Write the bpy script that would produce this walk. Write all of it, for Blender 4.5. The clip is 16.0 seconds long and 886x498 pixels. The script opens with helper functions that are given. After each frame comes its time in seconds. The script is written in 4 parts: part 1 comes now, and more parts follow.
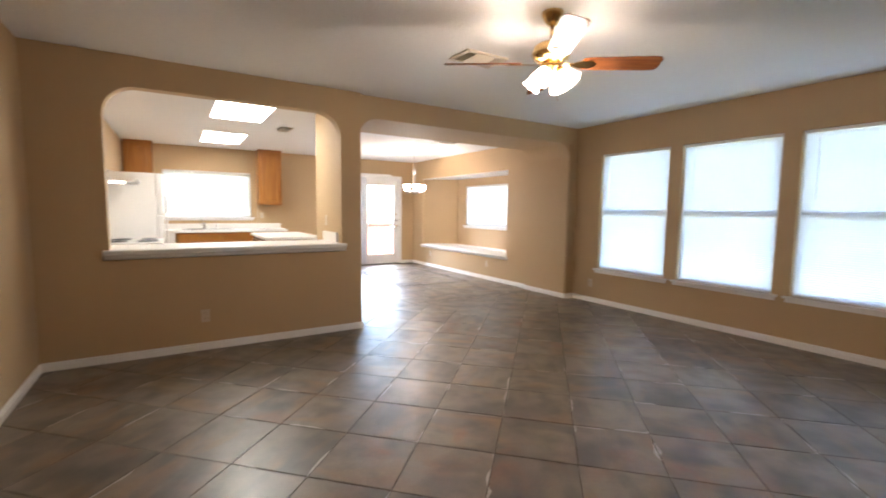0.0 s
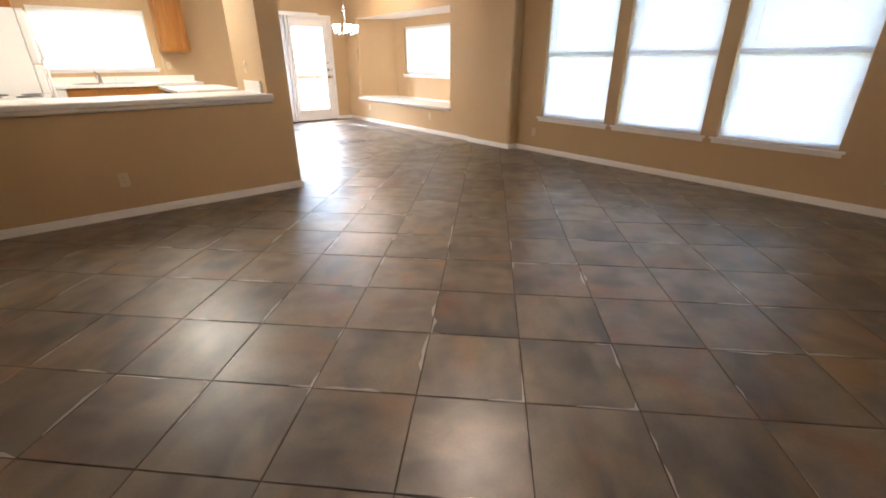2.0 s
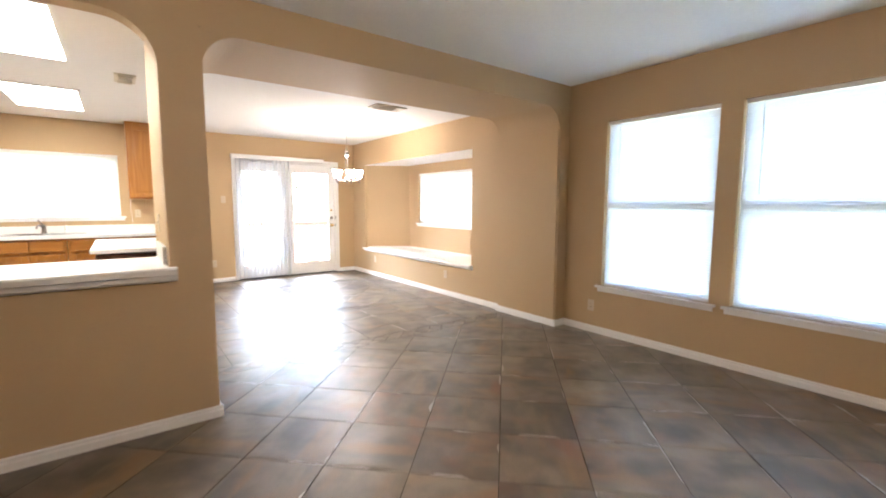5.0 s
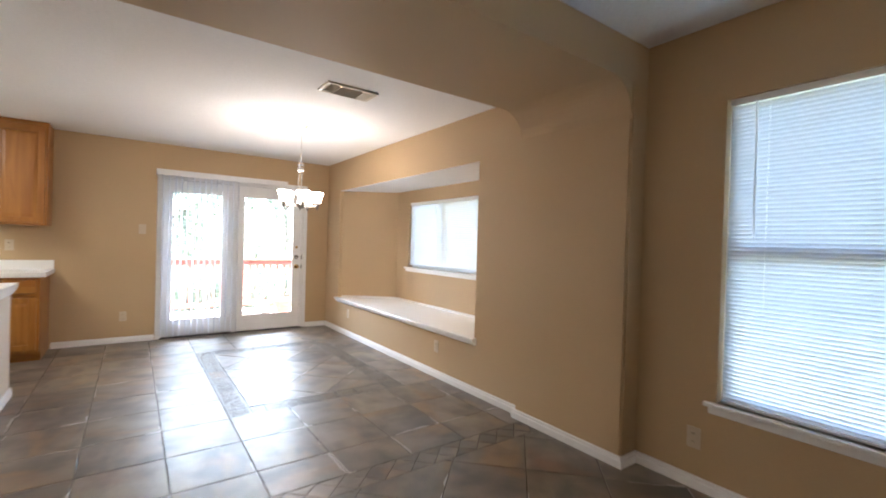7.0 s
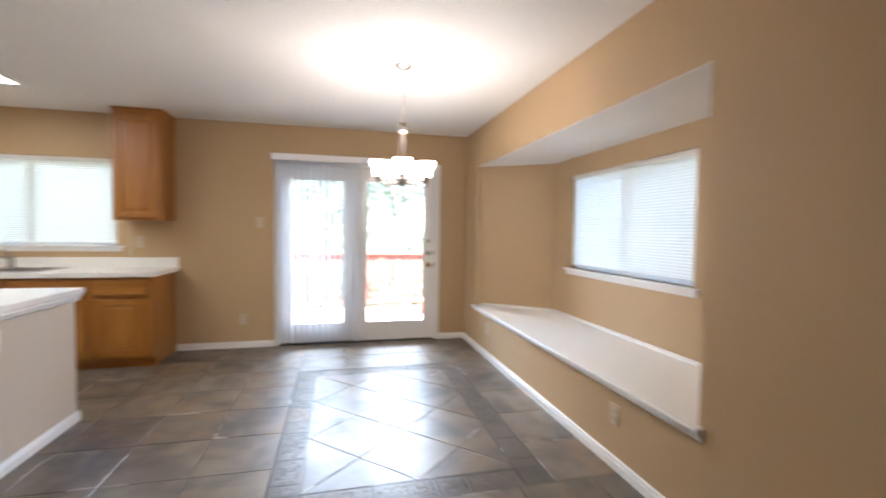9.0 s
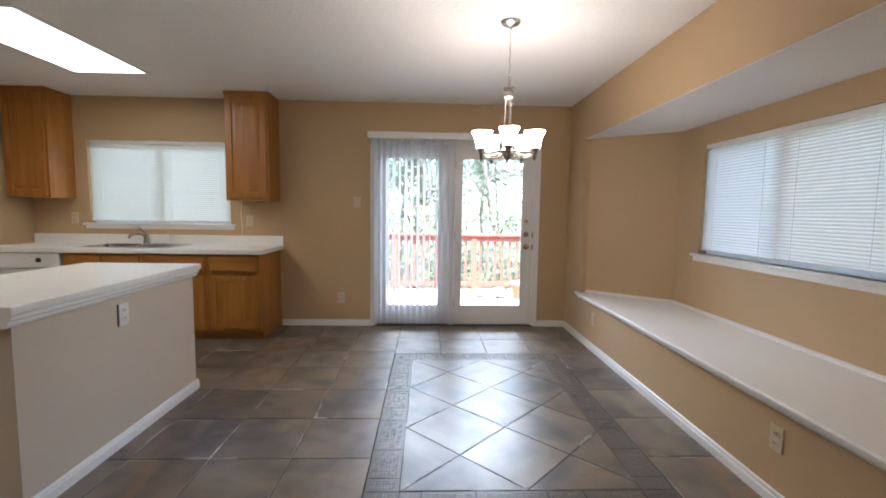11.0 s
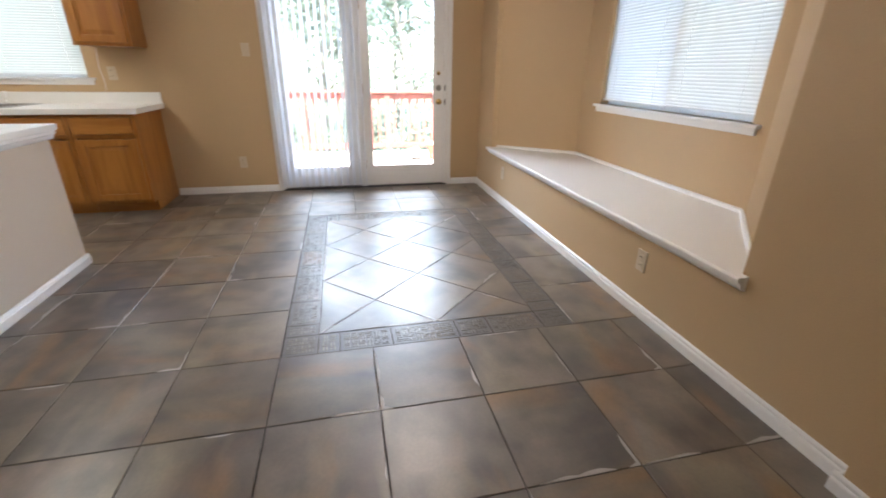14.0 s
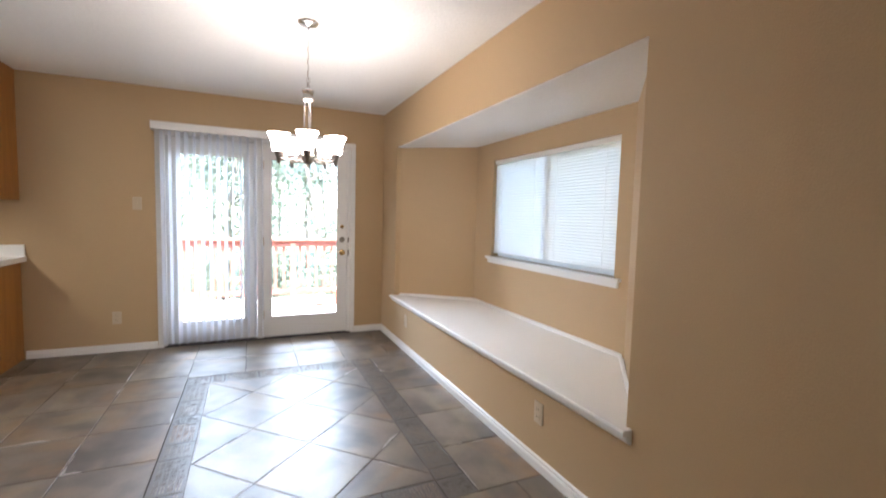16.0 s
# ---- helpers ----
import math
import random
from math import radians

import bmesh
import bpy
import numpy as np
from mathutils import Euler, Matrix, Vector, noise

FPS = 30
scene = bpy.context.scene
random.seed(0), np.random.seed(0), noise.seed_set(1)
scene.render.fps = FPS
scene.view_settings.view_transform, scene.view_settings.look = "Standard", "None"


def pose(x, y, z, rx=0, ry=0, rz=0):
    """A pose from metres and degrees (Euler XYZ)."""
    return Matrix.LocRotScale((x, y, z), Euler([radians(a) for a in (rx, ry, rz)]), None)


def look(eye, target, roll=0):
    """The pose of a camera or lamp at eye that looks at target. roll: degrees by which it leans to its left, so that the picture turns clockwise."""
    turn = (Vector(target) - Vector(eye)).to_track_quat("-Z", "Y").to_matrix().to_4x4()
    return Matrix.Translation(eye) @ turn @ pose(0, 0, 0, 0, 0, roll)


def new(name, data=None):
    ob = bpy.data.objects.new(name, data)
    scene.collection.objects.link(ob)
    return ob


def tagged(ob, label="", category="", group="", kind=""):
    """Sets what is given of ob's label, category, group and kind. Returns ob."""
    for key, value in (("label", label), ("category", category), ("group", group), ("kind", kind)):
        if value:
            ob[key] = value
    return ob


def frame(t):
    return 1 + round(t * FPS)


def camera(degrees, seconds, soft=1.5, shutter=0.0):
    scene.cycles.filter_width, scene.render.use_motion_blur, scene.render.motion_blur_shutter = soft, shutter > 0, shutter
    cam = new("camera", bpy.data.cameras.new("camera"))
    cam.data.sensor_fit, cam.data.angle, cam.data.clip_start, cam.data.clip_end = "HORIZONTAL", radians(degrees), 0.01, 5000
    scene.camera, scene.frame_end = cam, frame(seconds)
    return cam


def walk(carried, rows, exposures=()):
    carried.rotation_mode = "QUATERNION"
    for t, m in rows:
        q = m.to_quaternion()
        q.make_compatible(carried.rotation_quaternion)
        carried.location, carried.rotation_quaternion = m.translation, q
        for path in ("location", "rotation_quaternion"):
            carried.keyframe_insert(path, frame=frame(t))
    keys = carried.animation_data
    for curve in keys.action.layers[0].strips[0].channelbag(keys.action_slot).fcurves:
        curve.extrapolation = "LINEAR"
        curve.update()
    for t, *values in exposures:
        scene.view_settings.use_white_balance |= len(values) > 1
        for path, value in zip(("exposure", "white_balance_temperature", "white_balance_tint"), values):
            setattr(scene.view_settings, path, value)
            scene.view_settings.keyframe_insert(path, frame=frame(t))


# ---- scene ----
cam = camera(91.4, 16.0, soft=1.8, shutter=0.5)
PATH = [
    (0, (0.533, -0.574, 1.301), (1.585, 1.118, 1.122), 0.7),
    (0.5, (0.552, -0.578, 1.341), (1.784, 0.985, 1.147), 0.3),
    (1, (0.564, -0.587, 1.312), (1.839, 0.917, 0.978), 0.4),
    (1.5, (0.575, -0.588, 1.271), (1.789, 0.879, 0.658), -0.3),
    (2, (0.575, -0.569, 1.227), (1.732, 0.853, 0.427), -0.1),
    (2.5, (0.554, -0.507, 1.217), (1.747, 0.893, 0.431), -0.9),
    (3, (0.599, -0.388, 1.213), (1.812, 1.018, 0.471), -2.5),
    (3.5, (0.857, -0.117, 1.264), (2.062, 1.369, 0.681), -1.0),
    (4, (1.111, 0.179, 1.249), (2.295, 1.73, 0.814), 0.7),
    (4.2, (1.216, 0.34, 1.29), (2.436, 1.882, 0.927), 0.7),
    (6.3, (2.72, 1.945, 1.297), (3.846, 3.593, 1.177), 1.6),
    (6.5, (2.79, 2.065, 1.303), (3.916, 3.712, 1.161), 1.5),
    (7, (3.128, 2.484, 1.296), (4.294, 4.109, 1.273), 1.7),
    (7.5, (3.459, 2.856, 1.284), (4.474, 4.578, 1.223), 0.8),
    (8, (3.665, 3.187, 1.283), (4.512, 4.994, 1.138), 2.5),
    (8.5, (3.867, 3.565, 1.303), (4.693, 5.386, 1.262), 1.6),
    (9, (4.058, 3.852, 1.299), (4.526, 5.795, 1.218), 0.8),
    (9.2, (4.081, 3.953, 1.283), (4.333, 5.937, 1.263), 2.2),
    (11.3, (3.988, 4.151, 1.276), (4.056, 6.134, 1.019), 0.9),
    (11.5, (3.99, 4.159, 1.265), (4.054, 6.119, 0.873), 1.0),
    (12, (3.99, 4.158, 1.217), (4.036, 6.054, 0.582), 1.0),
    (12.5, (3.987, 4.154, 1.184), (4.022, 5.992, 0.396), 0.7),
    (13, (3.996, 4.146, 1.197), (4.069, 5.981, 0.403), 0.6),
    (13.5, (4.021, 4.131, 1.207), (4.242, 5.961, 0.431), 0.8),
    (14, (4.062, 4.123, 1.209), (4.476, 5.925, 0.447), 0.8),
    (14.5, (4.108, 4.116, 1.222), (4.694, 5.87, 0.461), 0.7),
    (15, (4.115, 4.116, 1.244), (4.826, 5.876, 0.614), 0.6),
    (15.5, (4.134, 4.118, 1.282), (4.926, 5.917, 0.912), 1.2),
    (16, (4.165, 4.12, 1.309), (4.98, 5.94, 1.166), 1.5),
]
walk(cam, [(t, look(eye, target, roll)) for t, eye, target, roll in PATH],
     exposures=[(0, 5.0, 6250, 17), (2.5, 5.25, 6700, 18), (3.2, 5.5, 6500, 18), (4.2, 5.55, 6300, 17), (6.3, 4.65, 6050, 15), (9.2, 4.2, 5950, 15),
                (11.3, 3.6, 6000, 15), (12.2, 3.7, 6150, 16), (13, 3.85, 6100, 15), (14.5, 4.25, 6100, 15), (15.4, 4.4, 6050, 15), (16, 4.15, 5900, 15)])

# ---------------------------------------------------------------- plan (metres)
XL, XLIV, XPIER, XDIN, XBAY = -0.40, 5.655, 5.495, 5.55, 6.23
YBACK, YPART, YPIER, YBEAM, YDOOR = -3.6, 3.86, 3.92, 4.80, 8.915
XK = -0.20                      # kitchen side wall
ZLIV, ZDIN, ZBEAM = 2.52, 2.44, 2.285
XSTUB0, XSTUB1 = 2.03, 2.25     # stub wall between kitchen and opening
YBAY0, YBAY1, ZBAY0, ZBAY1 = 5.355, 8.43, 0.489, 2.015
T = 0.14                        # wall thickness

# ---------------------------------------------------------------- world and light
world = bpy.data.worlds.new("world")
scene.world = world
world.use_nodes = True
wn, wl = world.node_tree.nodes, world.node_tree.links
sky = wn.new("ShaderNodeTexSky")
sky.sky_type, sky.sun_disc = "NISHITA", False
sky.sun_elevation, sky.sun_rotation = radians(60), radians(200)
wl.new(sky.outputs["Color"], wn["Background"].inputs["Color"])
wn["Background"].inputs["Strength"].default_value = 0.15
sun = new("sun", bpy.data.lights.new("sun", "SUN"))
sun.data.energy, sun.data.angle, sun.data.color = 4.5, radians(0.5), (1.0, 0.95, 0.87)
sun.matrix_world = look((0, 0, 30), (0 + 30 * math.cos(radians(60)) * math.sin(radians(20)), 30 * math.cos(radians(60)) * math.cos(radians(20)), 30 - 30 * math.sin(radians(60))))


def area_light(name, at, aim, w, h, power, colour):
    d = bpy.data.lights.new(name, "AREA")
    d.shape, d.size, d.size_y, d.energy, d.color = "RECTANGLE", w, h, power, colour
    ob = new(name, d)
    ob.matrix_world = look(at, aim)
    return ob


def point_light(name, at, power, colour, radius=0.04):
    d = bpy.data.lights.new(name, "POINT")
    d.energy, d.color, d.shadow_soft_size = power, colour, radius
    ob = new(name, d)
    ob.location = at
    return ob


DAY = (0.86, 0.94, 1.0)
# unseen lamp over the garden, added to strengthen sky light through the door
area_light("door_daylight", (4.33, YDOOR + 5.0, 4.3), (4.33, YDOOR, 0.9), 7.0, 1.5, 88, DAY)
point_light("fan_lamp", (2.56, 1.44, ZLIV - 0.465), 1.4, (1.0, 0.84, 0.68), 0.085)

# ---------------------------------------------------------------- materials


def nodes_of(name):
    m = bpy.data.materials.new(name)
    m.use_nodes = True
    return m, m.node_tree.nodes, m.node_tree.links, m.node_tree.nodes["Principled BSDF"]


def surface(name, colour, rough=0.5, metal=0.0, grain=60.0, vary=0.06, bump=0.05, big=1.5, stretch=(1, 1, 1), coat=0.0):
    """A plain finish with two scales of variation and a fine relief."""
    m, n, l, b = nodes_of(name)
    tc, mp = n.new("ShaderNodeTexCoord"), n.new("ShaderNodeMapping")
    mp.inputs["Scale"].default_value = stretch
    l.new(tc.outputs["Object"], mp.inputs["Vector"])
    fine, wide = n.new("ShaderNodeTexNoise"), n.new("ShaderNodeTexNoise")
    fine.inputs["Scale"].default_value, wide.inputs["Scale"].default_value = grain, big
    fine.inputs["Detail"].default_value, wide.inputs["Detail"].default_value = 3, 4
    for t in (fine, wide):
        l.new(mp.outputs["Vector"], t.inputs["Vector"])
    mix = n.new("ShaderNodeMix")
    mix.data_type = "FLOAT"
    mix.inputs["Factor"].default_value = 0.5
    l.new(fine.outputs["Fac"], mix.inputs["A"])
    l.new(wide.outputs["Fac"], mix.inputs["B"])
    ramp = n.new("ShaderNodeValToRGB")
    c = Vector(colour)
    ramp.color_ramp.elements[0].position, ramp.color_ramp.elements[1].position = 0.3, 0.7
    ramp.color_ramp.elements[0].color = (*(c * (1 - vary)), 1)
    ramp.color_ramp.elements[1].color = (*[min(1, v) for v in c * (1 + vary)], 1)
    l.new(mix.outputs["Result"], ramp.inputs["Fac"])
    l.new(ramp.outputs["Color"], b.inputs["Base Color"])
    rr = n.new("ShaderNodeMapRange")
    rr.inputs["To Min"].default_value, rr.inputs["To Max"].default_value = max(0.02, rough - 0.06), min(1, rough + 0.06)
    l.new(wide.outputs["Fac"], rr.inputs["Value"])
    l.new(rr.outputs["Result"], b.inputs["Roughness"])
    b.inputs["Metallic"].default_value = metal
    b.inputs["Coat Weight"].default_value = coat
    if bump:
        bp = n.new("ShaderNodeBump")
        bp.inputs["Strength"].default_value, bp.inputs["Distance"].default_value = bump, 0.004
        l.new(fine.outputs["Fac"], bp.inputs["Height"])
        l.new(bp.outputs["Normal"], b.inputs["Normal"])
    return m


def wood(name, light, dark, rough=0.35, grain_axis=2, scale=1.0):
    """Varnished oak: long wavering grain along one axis, with pores."""
    m, n, l, b = nodes_of(name)
    tc, mp, info = n.new("ShaderNodeTexCoord"), n.new("ShaderNodeMapping"), n.new("ShaderNodeObjectInfo")
    s = [14.0 * scale] * 3
    s[grain_axis] = 1.1 * scale
    mp.inputs["Scale"].default_value = s
    l.new(tc.outputs["Object"], mp.inputs["Vector"])
    off = n.new("ShaderNodeCombineXYZ")
    mul = n.new("ShaderNodeMath")
    mul.operation = "MULTIPLY"
    mul.inputs[1].default_value = 37.0
    l.new(info.outputs["Random"], mul.inputs[0])
    for k in range(3):
        l.new(mul.outputs[0], off.inputs[k])
    l.new(off.outputs[0], mp.inputs["Location"])
    wide, pore = n.new("ShaderNodeTexNoise"), n.new("ShaderNodeTexNoise")
    wide.inputs["Scale"].default_value, wide.inputs["Detail"].default_value, wide.inputs["Distortion"].default_value = 1.0, 5, 1.2
    pore.inputs["Scale"].default_value, pore.inputs["Detail"].default_value = 9.0, 2
    for t in (wide, pore):
        l.new(mp.outputs["Vector"], t.inputs["Vector"])
    ramp = n.new("ShaderNodeValToRGB")
    ramp.color_ramp.elements[0].position, ramp.color_ramp.elements[1].position = 0.32, 0.68
    ramp.color_ramp.elements[0].color, ramp.color_ramp.elements[1].color = (*dark, 1), (*light, 1)
    l.new(wide.outputs["Fac"], ramp.inputs["Fac"])
    mixc = n.new("ShaderNodeMix")
    mixc.data_type, mixc.blend_type = "RGBA", "MULTIPLY"
    mixc.inputs["Factor"].default_value = 0.14
    l.new(ramp.outputs["Color"], mixc.inputs["A"])
    l.new(pore.outputs["Fac"], mixc.inputs["B"])
    l.new(mixc.outputs["Result"], b.inputs["Base Color"])
    b.inputs["Roughness"].default_value = rough
    bp = n.new("ShaderNodeBump")
    bp.inputs["Strength"].default_value, bp.inputs["Distance"].default_value = 0.12, 0.001
    l.new(pore.outputs["Fac"], bp.inputs["Height"])
    l.new(bp.outputs["Normal"], b.inputs["Normal"])
    return m


def slate_tile(name, laid=0.0, relief=False, rusty=0.9):
    """Slate-look glazed tile: taupe clouds, ochre and rust streaks along the tile, a satin glaze. laid: the angle of the field."""
    m, n, l, b = nodes_of(name)
    geo, info = n.new("ShaderNodeNewGeometry"), n.new("ShaderNodeObjectInfo")

    def noise_at(vec, scale, detail, distortion=0.0):
        t = n.new("ShaderNodeTexNoise")
        t.inputs["Scale"].default_value, t.inputs["Detail"].default_value, t.inputs["Distortion"].default_value = scale, detail, distortion
        l.new(vec, t.inputs["Vector"])
        return t.outputs["Fac"]

    def span(value, a, b, c=0.0, d=1.0):
        r = n.new("ShaderNodeMapRange")
        for key, v in (("From Min", a), ("From Max", b), ("To Min", c), ("To Max", d)):
            r.inputs[key].default_value = v
        l.new(value, r.inputs["Value"])
        return r.outputs["Result"]

    def blend(fac, one, two, kind="MIX"):
        x = n.new("ShaderNodeMix")
        x.data_type, x.blend_type = "RGBA", kind
        for key, v in (("Factor", fac), ("A", one), ("B", two)):
            if isinstance(v, tuple):
                x.inputs[key].default_value = (*v, 1)
            elif isinstance(v, float):
                x.inputs[key].default_value = v
            else:
                l.new(v, x.inputs[key])
        return x.outputs["Result"]

    def math_node(kind, one, two):
        q = n.new("ShaderNodeMath")
        q.operation = kind
        l.new(one, q.inputs[0])
        if isinstance(two, float):
            q.inputs[1].default_value = two
        else:
            l.new(two, q.inputs[1])
        return q.outputs[0]

    rnd = info.outputs["Random"]
    quarter = math_node("MULTIPLY", math_node("FLOOR", math_node("MULTIPLY", rnd, 3.999), 0.0), math.pi / 2)
    turn = math_node("ADD", quarter, -radians(laid))
    off, add, rot = n.new("ShaderNodeVectorMath"), n.new("ShaderNodeVectorMath"), n.new("ShaderNodeVectorRotate")
    off.operation, add.operation, rot.rotation_type = "SCALE", "ADD", "Z_AXIS"
    off.inputs[0].default_value = (131.0, 71.0, 53.0)
    l.new(rnd, off.inputs["Scale"])
    l.new(geo.outputs["Position"], rot.inputs["Vector"])
    l.new(turn, rot.inputs["Angle"])
    l.new(rot.outputs[0], add.inputs[0])
    l.new(off.outputs[0], add.inputs[1])
    long = n.new("ShaderNodeMapping")
    long.inputs["Scale"].default_value = (1.0, 2.6, 1.0)
    l.new(add.outputs[0], long.inputs["Vector"])
    here, along = add.outputs[0], long.outputs["Vector"]
    cloud, band = noise_at(here, 3.2, 2, 0.2), noise_at(along, 1.9, 2, 0.4)
    ochre, smoke, rust = noise_at(along, 1.7, 2, 0.5), noise_at(here, 6.0, 3, 0.0), noise_at(here, 2.6, 3, 0.4)
    grit, region = noise_at(here, 75.0, 3), noise_at(geo.outputs["Position"], 0.55, 1)
    col = blend(span(cloud, 0.36, 0.64), (0.072, 0.058, 0.049), (0.180, 0.148, 0.117))
    col = blend(span(band, 0.46, 0.70, 0.0, 0.75), col, (0.215, 0.180, 0.121))
    col = blend(span(ochre, 0.54, 0.74, 0.0, 0.75), col, (0.220, 0.127, 0.052))
    patch = math_node("MULTIPLY", span(rust, 0.55, 0.72), span(region, 0.42, 0.58, rusty * 0.15, rusty))
    col = blend(patch, col, (0.200, 0.085, 0.042))
    col = blend(span(smoke, 0.48, 0.76, 0.0, 0.45), col, (0.048, 0.041, 0.038))
    col = blend(1.0, col, span(rnd, 0.0, 1.0, 0.84, 1.16), "MULTIPLY")
    col = blend(1.0, col, span(grit, 0.35, 0.65, 0.95, 1.05), "MULTIPLY")
    l.new(col, b.inputs["Base Color"])
    rough = span(smoke, 0.3, 0.7, 0.33, 0.41)
    l.new(rough, b.inputs["Roughness"])
    b.inputs["Specular IOR Level"].default_value = 0.85
    bp = n.new("ShaderNodeBump")
    bp.inputs["Strength"].default_value, bp.inputs["Distance"].default_value = 0.12 if relief else 0.09, 0.003
    l.new(smoke, bp.inputs["Height"])
    l.new(bp.outputs["Normal"], b.inputs["Normal"])
    return m


def glowing(name, colour, strength):
    m, n, l, b = nodes_of(name)
    b.inputs["Base Color"].default_value = (0.9, 0.9, 0.88, 1)
    b.inputs["Emission Color"].default_value, b.inputs["Emission Strength"].default_value = (*colour, 1), strength
    b.inputs["Roughness"].default_value = 0.35
    return m


def sheer(name, colour, through_share, rough=0.5, clear=0.0):
    """Thin plastic that lets light soak through; clear is the share seen straight through."""
    m, n, l, b = nodes_of(name)
    b.inputs["Base Color"].default_value, b.inputs["Roughness"].default_value = (*colour, 1), rough
    tr, mix = n.new("ShaderNodeBsdfTranslucent"), n.new("ShaderNodeMixShader")
    tr.inputs["Color"].default_value = (*colour, 1)
    mix.inputs["Fac"].default_value = through_share
    l.new(b.outputs[0], mix.inputs[1])
    l.new(tr.outputs[0], mix.inputs[2])
    last = mix
    if clear:
        tp, m2 = n.new("ShaderNodeBsdfTransparent"), n.new("ShaderNodeMixShader")
        m2.inputs["Fac"].default_value = clear
        l.new(mix.outputs[0], m2.inputs[1])
        l.new(tp.outputs[0], m2.inputs[2])
        last = m2
    l.new(last.outputs[0], n["Material Output"].inputs["Surface"])
    return m


def clear_glass(name):
    m, n, l, b = nodes_of(name)
    tp, gl, mix, fr = n.new("ShaderNodeBsdfTransparent"), n.new("ShaderNodeBsdfGlossy"), n.new("ShaderNodeMixShader"), n.new("ShaderNodeFresnel")
    tp.inputs["Color"].default_value = (0.96, 0.98, 0.97, 1)
    gl.inputs["Roughness"].default_value = 0.02
    fr.inputs["IOR"].default_value = 1.45
    l.new(fr.outputs[0], mix.inputs["Fac"])
    l.new(tp.outputs[0], mix.inputs[1])
    l.new(gl.outputs[0], mix.inputs[2])
    l.new(mix.outputs[0], n["Material Output"].inputs["Surface"])
    return m


M_WALL = surface("tan_wall_paint", (0.50, 0.35, 0.19), 0.62, grain=160, vary=0.035, bump=0.30, big=0.8)
M_ISLAND = surface("beige_grey_paint", (0.60, 0.51, 0.41), 0.6, grain=160, vary=0.03, bump=0.25, big=0.8)
M_CEIL = surface("white_textured_ceiling", (0.84, 0.825, 0.80), 0.85, grain=55, vary=0.04, bump=0.9, big=0.7)
M_TRIM = surface("white_gloss_trim", (0.80, 0.785, 0.76), 0.32, grain=40, vary=0.03, bump=0.04)
M_COUNTER = surface("white_laminate", (0.80, 0.785, 0.75), 0.30, grain=220, vary=0.03, bump=0.02)
M_GROUT = surface("dark_grout", (0.046, 0.035, 0.027), 0.9, grain=90, vary=0.25, bump=0.4)
M_TILE = slate_tile("slate_tile", rusty=0.35)
M_TILE_DIAG = slate_tile("diagonal_slate_tile", 45.0)
M_CHIP = surface("worn_tile_edge", (0.40, 0.37, 0.34), 0.45, grain=200, vary=0.2, bump=0.0)
M_DECOR = slate_tile("embossed_border_tile", 0.0, True)
M_OAK = wood("honey_oak", (0.45, 0.190, 0.036), (0.33, 0.122, 0.020))
M_OAKX = wood("honey_oak_cross_grain", (0.45, 0.190, 0.036), (0.33, 0.122, 0.020), grain_axis=0)
# honey oak darkened: the counter overhang's shade is put into the colour
M_OAK_SHADED = wood("dark_oak", (0.13, 0.048, 0.018), (0.09, 0.030, 0.011))
M_BLADE = wood("fan_blade_wood", (0.36, 0.13, 0.04), (0.17, 0.05, 0.016), rough=0.25, grain_axis=0, scale=1.4)
M_BRASS = surface("polished_brass", (0.70, 0.48, 0.20), 0.20, 1.0, vary=0.05, bump=0.0)
M_BRONZE = surface("brushed_nickel_bronze", (0.30, 0.27, 0.24), 0.32, 1.0, grain=90, vary=0.12, bump=0.03)
M_NICKEL = surface("satin_nickel", (0.62, 0.60, 0.57), 0.25, 1.0, vary=0.06, bump=0.0)
M_STEEL = surface("stainless_steel", (0.55, 0.55, 0.54), 0.28, 1.0, grain=120, vary=0.08, bump=0.03, stretch=(1, 12, 1))
M_SLAT = sheer("white_blind_slat", (0.80, 0.83, 0.86), 0.105)
M_SLAT_BAY = sheer("bay_blind_slat", (0.80, 0.82, 0.84), 0.12)
# dimmer copy of the slat: shade outside the kitchen window, put into the material
M_SLAT_SHADED = sheer("matt_blind_slat", (0.74, 0.77, 0.74), 0.018)
# lets less through: the shade of an unbuilt window screen, put into the slats
M_SLAT_SCREEN_DIMMED = sheer("screened_blind_slat", (0.80, 0.80, 0.78), 0.085)
# even grey-brown for the sunk face between the border's raised bars
M_RECESS = surface("grout_rubbed_recess", (0.115, 0.105, 0.094), 0.36, grain=120, vary=0.2, bump=0.0)
M_VANE = sheer("sheer_vertical_vane", (0.82, 0.83, 0.86), 0.20, clear=0.05)
M_GLASS = clear_glass("window_glass")
M_FRAME = surface("white_vinyl_frame", (0.78, 0.78, 0.77), 0.38, grain=60, vary=0.02, bump=0.02)
M_PLASTIC = surface("ivory_plastic", (0.57, 0.475, 0.33), 0.4, vary=0.02, bump=0.0)
M_WHITEPL = surface("white_plastic", (0.80, 0.79, 0.77), 0.35, vary=0.02, bump=0.0)
M_DARK = surface("black_plastic", (0.02, 0.02, 0.02), 0.4, vary=0.1, bump=0.0)
M_APPL = surface("white_enamel", (0.80, 0.80, 0.79), 0.22, grain=300, vary=0.015, bump=0.03)
M_SHADE = glowing("lit_white_glass", (1.0, 0.89, 0.76), 3.3)
M_SHADE_FAN = glowing("lit_frosted_glass", (1.0, 0.82, 0.62), 1.0)
M_PANEL = glowing("lit_ceiling_panel", (1.0, 0.98, 0.84), 0.70)
